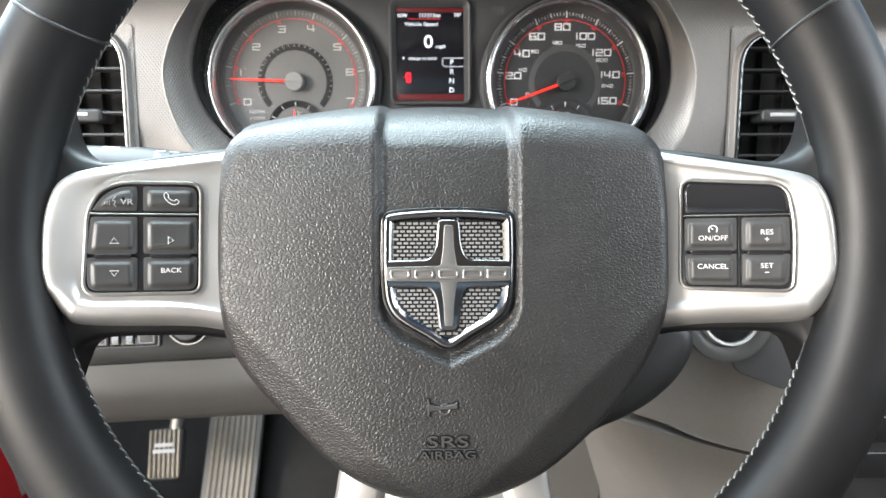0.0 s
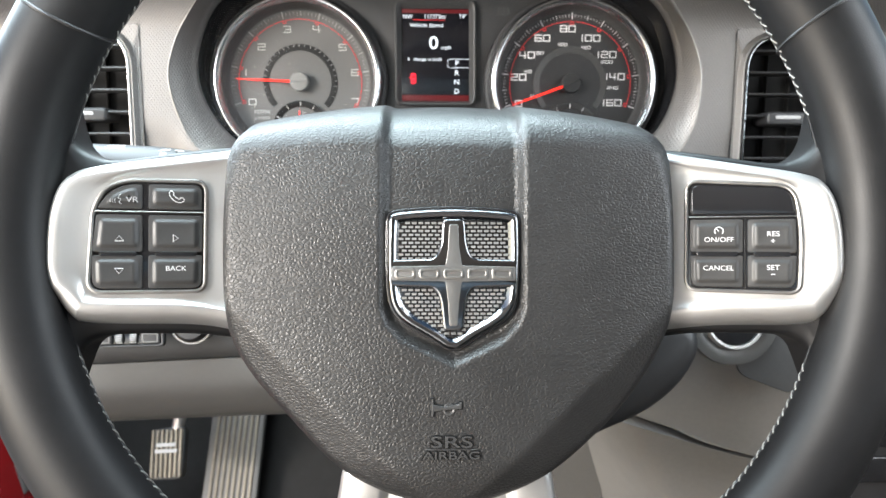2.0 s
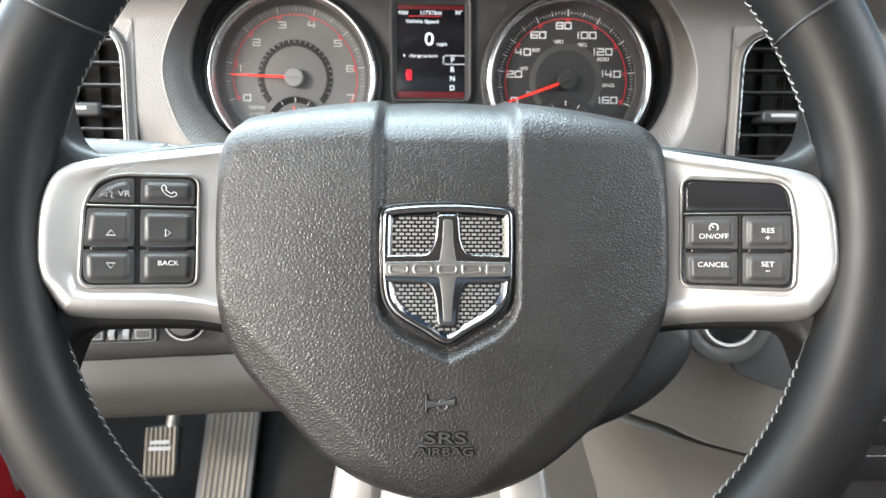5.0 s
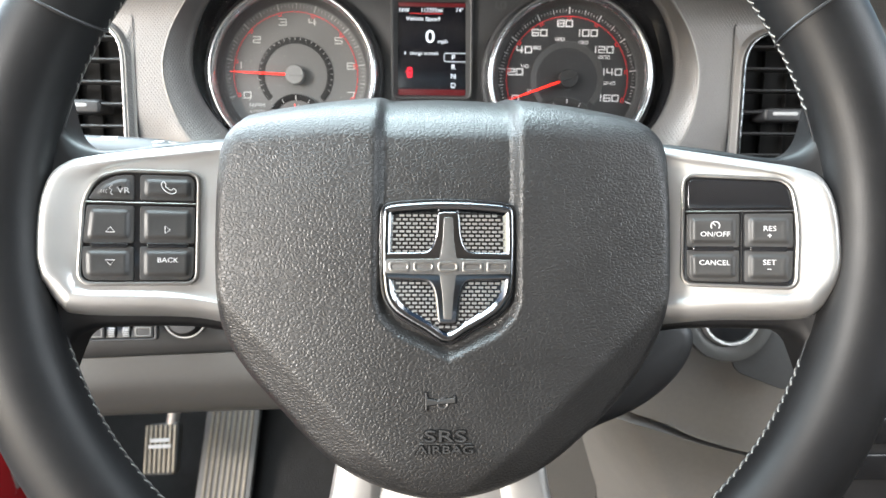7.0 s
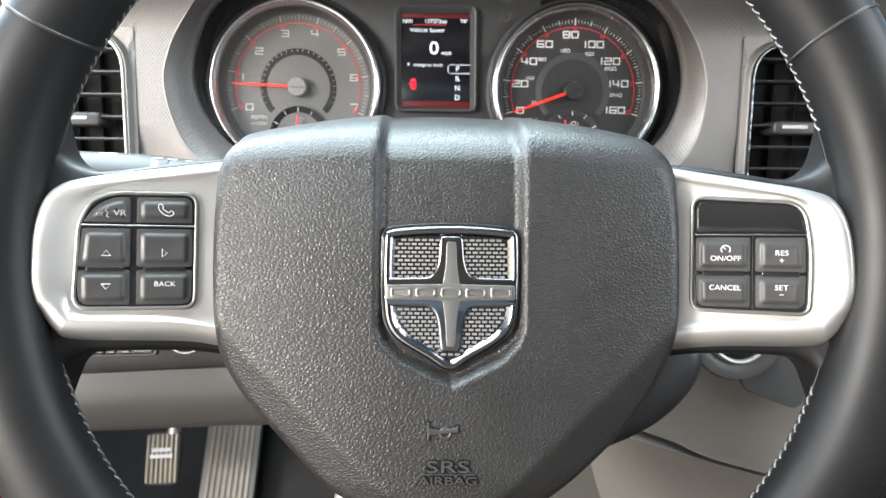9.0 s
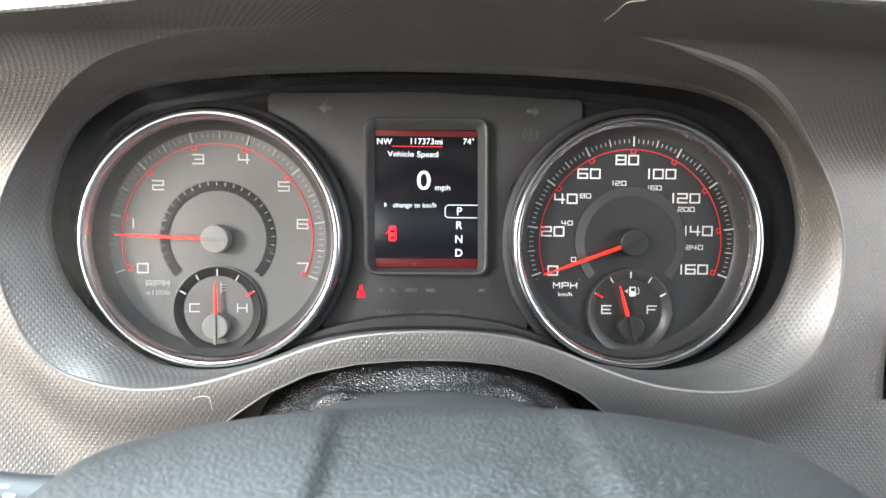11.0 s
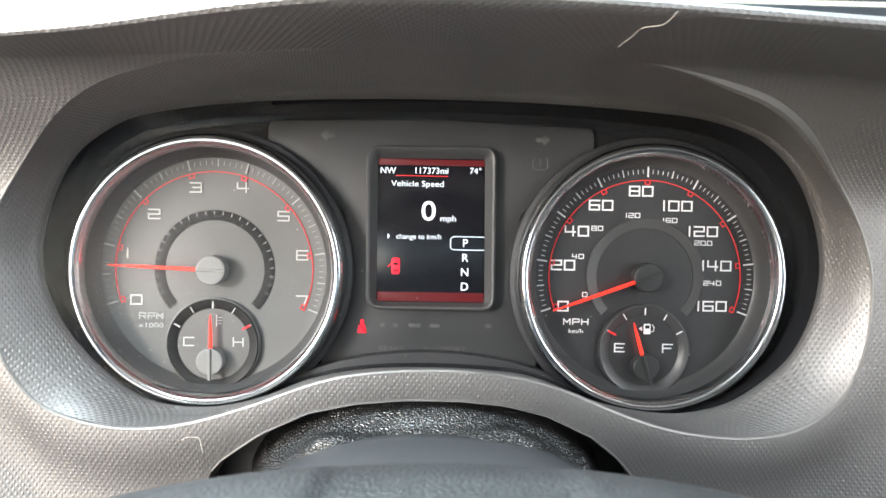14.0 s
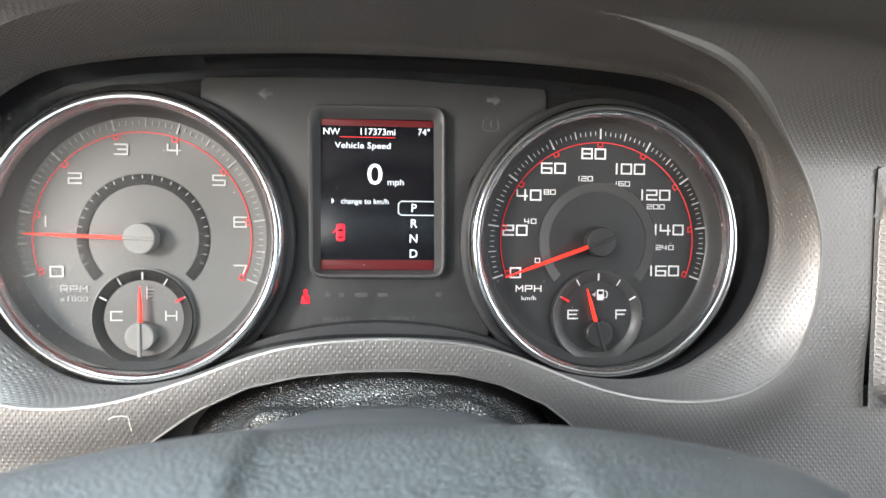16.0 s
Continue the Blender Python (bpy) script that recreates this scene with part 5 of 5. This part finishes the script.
sheet([[(90, 540, 690), (150, 520, 690), (230, 508, 690), (330, 492, 690)],
       [(96, 545, 640), (150, 518, 640), (220, 505, 638), (330, 488, 640)],
       [(110, 560, 590), (148, 515, 572), (215, 500, 560), (330, 480, 555)],
       [(140, 580, 545), (149, 512, 563), (215, 498, 545), (330, 476, 527)]], "upper_side", PALEGREY, side_panel, "", 10)
sheet([[(140, 580, 544), (150.5, 512.5, 561.5), (215, 498.5, 543.8), (330, 476.5, 525.5)],
       [(150, 590, 500), (170, 513, 525), (228, 500, 500), (330, 478, 480)],
       [(165, 600, 440), (205, 515, 460), (250, 505, 445), (330, 480, 430)],
       [(190, 610, 330), (260, 520, 380), (280, 510, 380), (330, 490, 380)]], "lower_side", PALEGREY, side_panel, "", 10)
part("joint", tube([(146, 520, 557), (180, 510, 549), (215, 503, 541), (262, 494, 528), (330, 482, 520)], 1.9, 6), SOOT, side_panel)
tunnel = thing("console_footing", PLAIN, "dark grey side of the centre tunnel", "console panel")
sheet([[(60, 640, 520), (110, 620, 520), (160, 590, 520)], [(70, 650, 400), (115, 630, 400), (175, 600, 400)], [(80, 660, 200), (130, 640, 200), (190, 610, 200)]], "tunnel_side", GREY, tunnel, "", 10)
ign = thing("start_button", pose(0.2145, 0.4945, 0.656, 66, 0, 0), "round starter button with a silver ring, a grey recess and a shadow plate", "start button")
part("recess", lathe([(34, -3), (33, 1.2), (29, 2.2), (25, 1.5), (21, 0)], 0, 0, 56), GREY, ign)
part("ring", lathe([(22, 0), (21.6, 4), (20.6, 5.4), (19.0, 5.2), (18.4, 3)], 0, 0, 56), SATIN, ign, "satin silver ring")
part("cap", lathe([(18.4, 1), (18.0, 4.0), (16, 4.6), (0.01, 4.8)], 0, 0, 48), GLOSS, ign)
# Dark plate right of the button paints in a soft shadow.
part("shade_hollow", plate(rounded([(4, -40), (46, -56), (62, -10), (54, 16), (20, 22), (2, -8)], 9), -4, -1.5, 0.6), DARK, ign)

stack = thing("centre_stack", PLAIN, "black centre stack with small white-marked buttons", "centre stack")
part("stack_face", box(300, 620, -160, 190, -40, 0, 12, 6), SOOT, stack, m=Matrix.Translation((0, 0.468, 0.56)) @ Matrix.Rotation(radians(72), 4, "X"))
for k in range(3):
    b_ = part("stack_button", box(304, 350, 30 - 28 * k, 50 - 28 * k, -2, 3, 3, 1), GLOSS, stack, m=Matrix.Translation((0, 0.468, 0.56)) @ Matrix.Rotation(radians(72), 4, "X"))
    part("button_mark", plate(np.array([(309, 40 - 28 * k), (314, 40 - 28 * k), (311.5, 44.5 - 28 * k)]), 2, 3.4, 0.1), WHITE, b_)

# ---- footwell ----
pedal = thing("parking_brake_pedal", PLAIN, "small ribbed parking brake pedal on a bent arm", "pedal")
mp = Matrix.Translation((-0.353, 0.78, 0.286)) @ Matrix.Rotation(radians(-3), 4, "Y") @ Matrix.Rotation(radians(52), 4, "X")
pad = part("pad", plate(resample(rounded([(-23, -36), (22, -36), (24, 32), (-22, 29)], 9), 60), -10, 2, 3), RUBBER, pedal, "worn black rubber pad")
for k in range(7):
    x = -18.5 + 6.2 * k
    part("rib", box(x - 1.7, x + 1.7, -33, 28, 1, 5.0, 1, 1.2), RIBBED, pad)
    pad.children[-1].matrix_basis = Matrix.Identity(4)
part("legend_bar", box(-13, 13, 6, 11, 4, 5.8, 1, 0.3), FAINT, pad)
part("legend_bar", box(-15, 15, -2, 3, 4, 5.8, 1, 0.3), FAINT, pad)
pad.matrix_basis = mp
part("arm", tube([(-345, 800, 300), (-338, 810, 330), (-325, 812, 370), (-318, 800, 440), (-316, 780, 600)], 8, 10), SATIN, pedal, "steel arm")

rest = thing("footrest", PLAIN, "scuffed ribbed aluminium footrest on a black base", "footrest")
mf = Matrix.Translation((-0.292, 0.845, 0.225)) @ Matrix.Rotation(radians(3.5), 4, "Y") @ Matrix.Rotation(radians(50), 4, "X")
plate_ = part("footrest_plate", box(-36, 42, -190, 160, -12, 0, 8, 3), PALEGREY, rest)
for k in range(8):
    x = -25 + 8.0 * k
    part("rib", box(x - 2.2, x + 2.2, -184, 154, -1, 1.9, 1.2, 0.9), RIBBED, plate_)
plate_.matrix_basis = mf

floor = thing("floor", PLAIN, "black carpeted car floor", "floor", kind="structure")
part("carpet", loft([[(-560, -1500, 140), (800, -1500, 140)], [(-560, 640, 140), (800, 640, 140)], [(-560, 820, 150), (800, 820, 150)], [(-560, 1000, 330), (800, 1000, 330)], [(-560, 1050, 620), (800, 1050, 620)]], closed=False), CARPET, floor)
for k in range(26):
    random.seed(k)
    part("crumb", lathe([(0.01, 3), (1.6, 2), (2.2, 0)], 0, 0, 8), PRINT if k % 3 else RIBBED, floor, m=Matrix.Translation((random.uniform(-0.44, -0.15), random.uniform(0.6, 0.8), 0.1415)))

# ---- open driver's door and sill ----
door = thing("driver_door", PLAIN, "glossy red car door standing open with a dark inner panel", "car door")
sill = thing("door_sill", PLAIN, "red painted door sill with bright tread plate", "door sill")
part("sill_body", box(-640, -545, -900, 760, 120, 215, 12, 10), RED, sill)
part("tread_plate", box(-625, -585, -500, 640, 212, 219, 4, 2), SOOT, sill)
part("hinge_post", box(-620, -530, 640, 840, 120, 900, 10, 8), RED, sill)
part("hinge", box(-560, -528, 742, 762, 250, 300, 4, 3), SATIN, sill)
part("outer_skin", box(-1500, -560, 900, 930, 180, 900, 30, 12), RED, door)
part("inner_panel", box(-1460, -600, 850, 900, 220, 880, 30, 15), SOOT, door)

# ---- the rest of the car's shell, to close the place ----
frame_l = thing("wall_left", PLAIN, "dark trimmed windscreen pillar over the open door", "wall", kind="structure")
part("windscreen_pillar", tube([(-575, 240, 1325), (-590, 420, 1275), (-620, 760, 1125), (-650, 1150, 960)], 32, 12), DARK, frame_l)
part("door_header", tube([(-565, -700, 1290), (-570, -200, 1310), (-575, 260, 1300)], 34, 12), DARK, frame_l)
roof = thing("roof", PLAIN, "grey cloth headlining", "roof", kind="structure")
part("headlining", box(-560, 760, -1500, 200, 1290, 1320, 60, 10), FABRIC, roof)
right_side = thing("wall_right", PLAIN, "dark passenger door and window pillar", "wall", kind="structure")
part("door_panel", box(740, 780, -1500, 1000, 140, 880, 20, 10), DARK, right_side)
part("pillar", box(740, 780, -500, -380, 880, 1300, 10, 5), DARK, right_side)
part("tinted_window", box(752, 760, -1500, 700, 870, 1300, 10, 3), TINTED, right_side)
back = thing("wall_back", PLAIN, "brown leather rear seat back", "wall", kind="structure")
part("seat_back", box(-560, 760, -1500, -1380, 140, 1000, 40, 25), SEAT, back)
part("tinted_rear_window", box(-560, 760, -1500, -1490, 980, 1310, 10, 3), TINTED, back)
seat = thing("driver_seat", PLAIN, "brown leather driver's seat", "seat")
part("cushion", box(-270, 270, -640, -180, 300, 420, 60, 40), SEAT, seat)
part("backrest", box(-270, 270, -760, -620, 400, 1000, 60, 40), SEAT, seat)
part("seat_base", box(-200, 200, -600, -220, 140, 310, 20, 10), SOOT, seat)
screen_ = thing("windscreen", PLAIN, "raked clear windscreen", "windscreen", kind="structure")
g_ = part("pane", loft([[(-600, 1180, 960), (780, 1180, 960)], [(-560, 200, 1318), (740, 200, 1318)]], closed=False), GLASS, screen_)
g_.visible_shadow = False
top = thing("dash_top", PLAIN, "dark grey dashboard top below the windscreen", "dashboard", kind="structure")
part("top_pad", loft([[(-600, 700, 890), (780, 700, 890)], [(-600, 900, 925), (780, 900, 925)], [(-600, 1180, 955), (780, 1180, 955)], [(-600, 1185, 600), (780, 1185, 600)]], closed=False), DARK, top)
ground = thing("ground", PLAIN, "pale tarmac outside the car", "ground", kind="structure")
part("tarmac", loft([[(-60000, -60000, -200), (60000, -60000, -200)], [(-60000, 60000, -200), (60000, 60000, -200)]], closed=False), TARMAC, ground)

# ---- stray fibres ----
f1 = thing("stray_fibre", CLUSTER, "pale stray fibre lying on the dashboard hood", "fibre")
part("fibre", tube(spline([*[tuple(cowl(u_, s_) + (0, -0.4, 0)) for u_, s_ in ((54.2, 152.5), (53.2, 163), (52.5, 171), (50.9, 183), (51.6, 187), (54.0, 190), (53.4, 197), (52.0, 204), (51.4, 207))]], False), 0.13, 5), LINT, f1)
f2 = thing("stray_fibre", CLUSTER, "curled pale fibre below the rev counter", "fibre")
part("fibre", tube(spline([(-106, -70.5, 47), (-104.9, -69.6, 47), (-101.9, -69.1, 47), (-98.8, -69.6, 47), (-97.9, -72.0, 47.5), (-96.9, -75.2, 48)], False), 0.12, 5), LINT, f2)
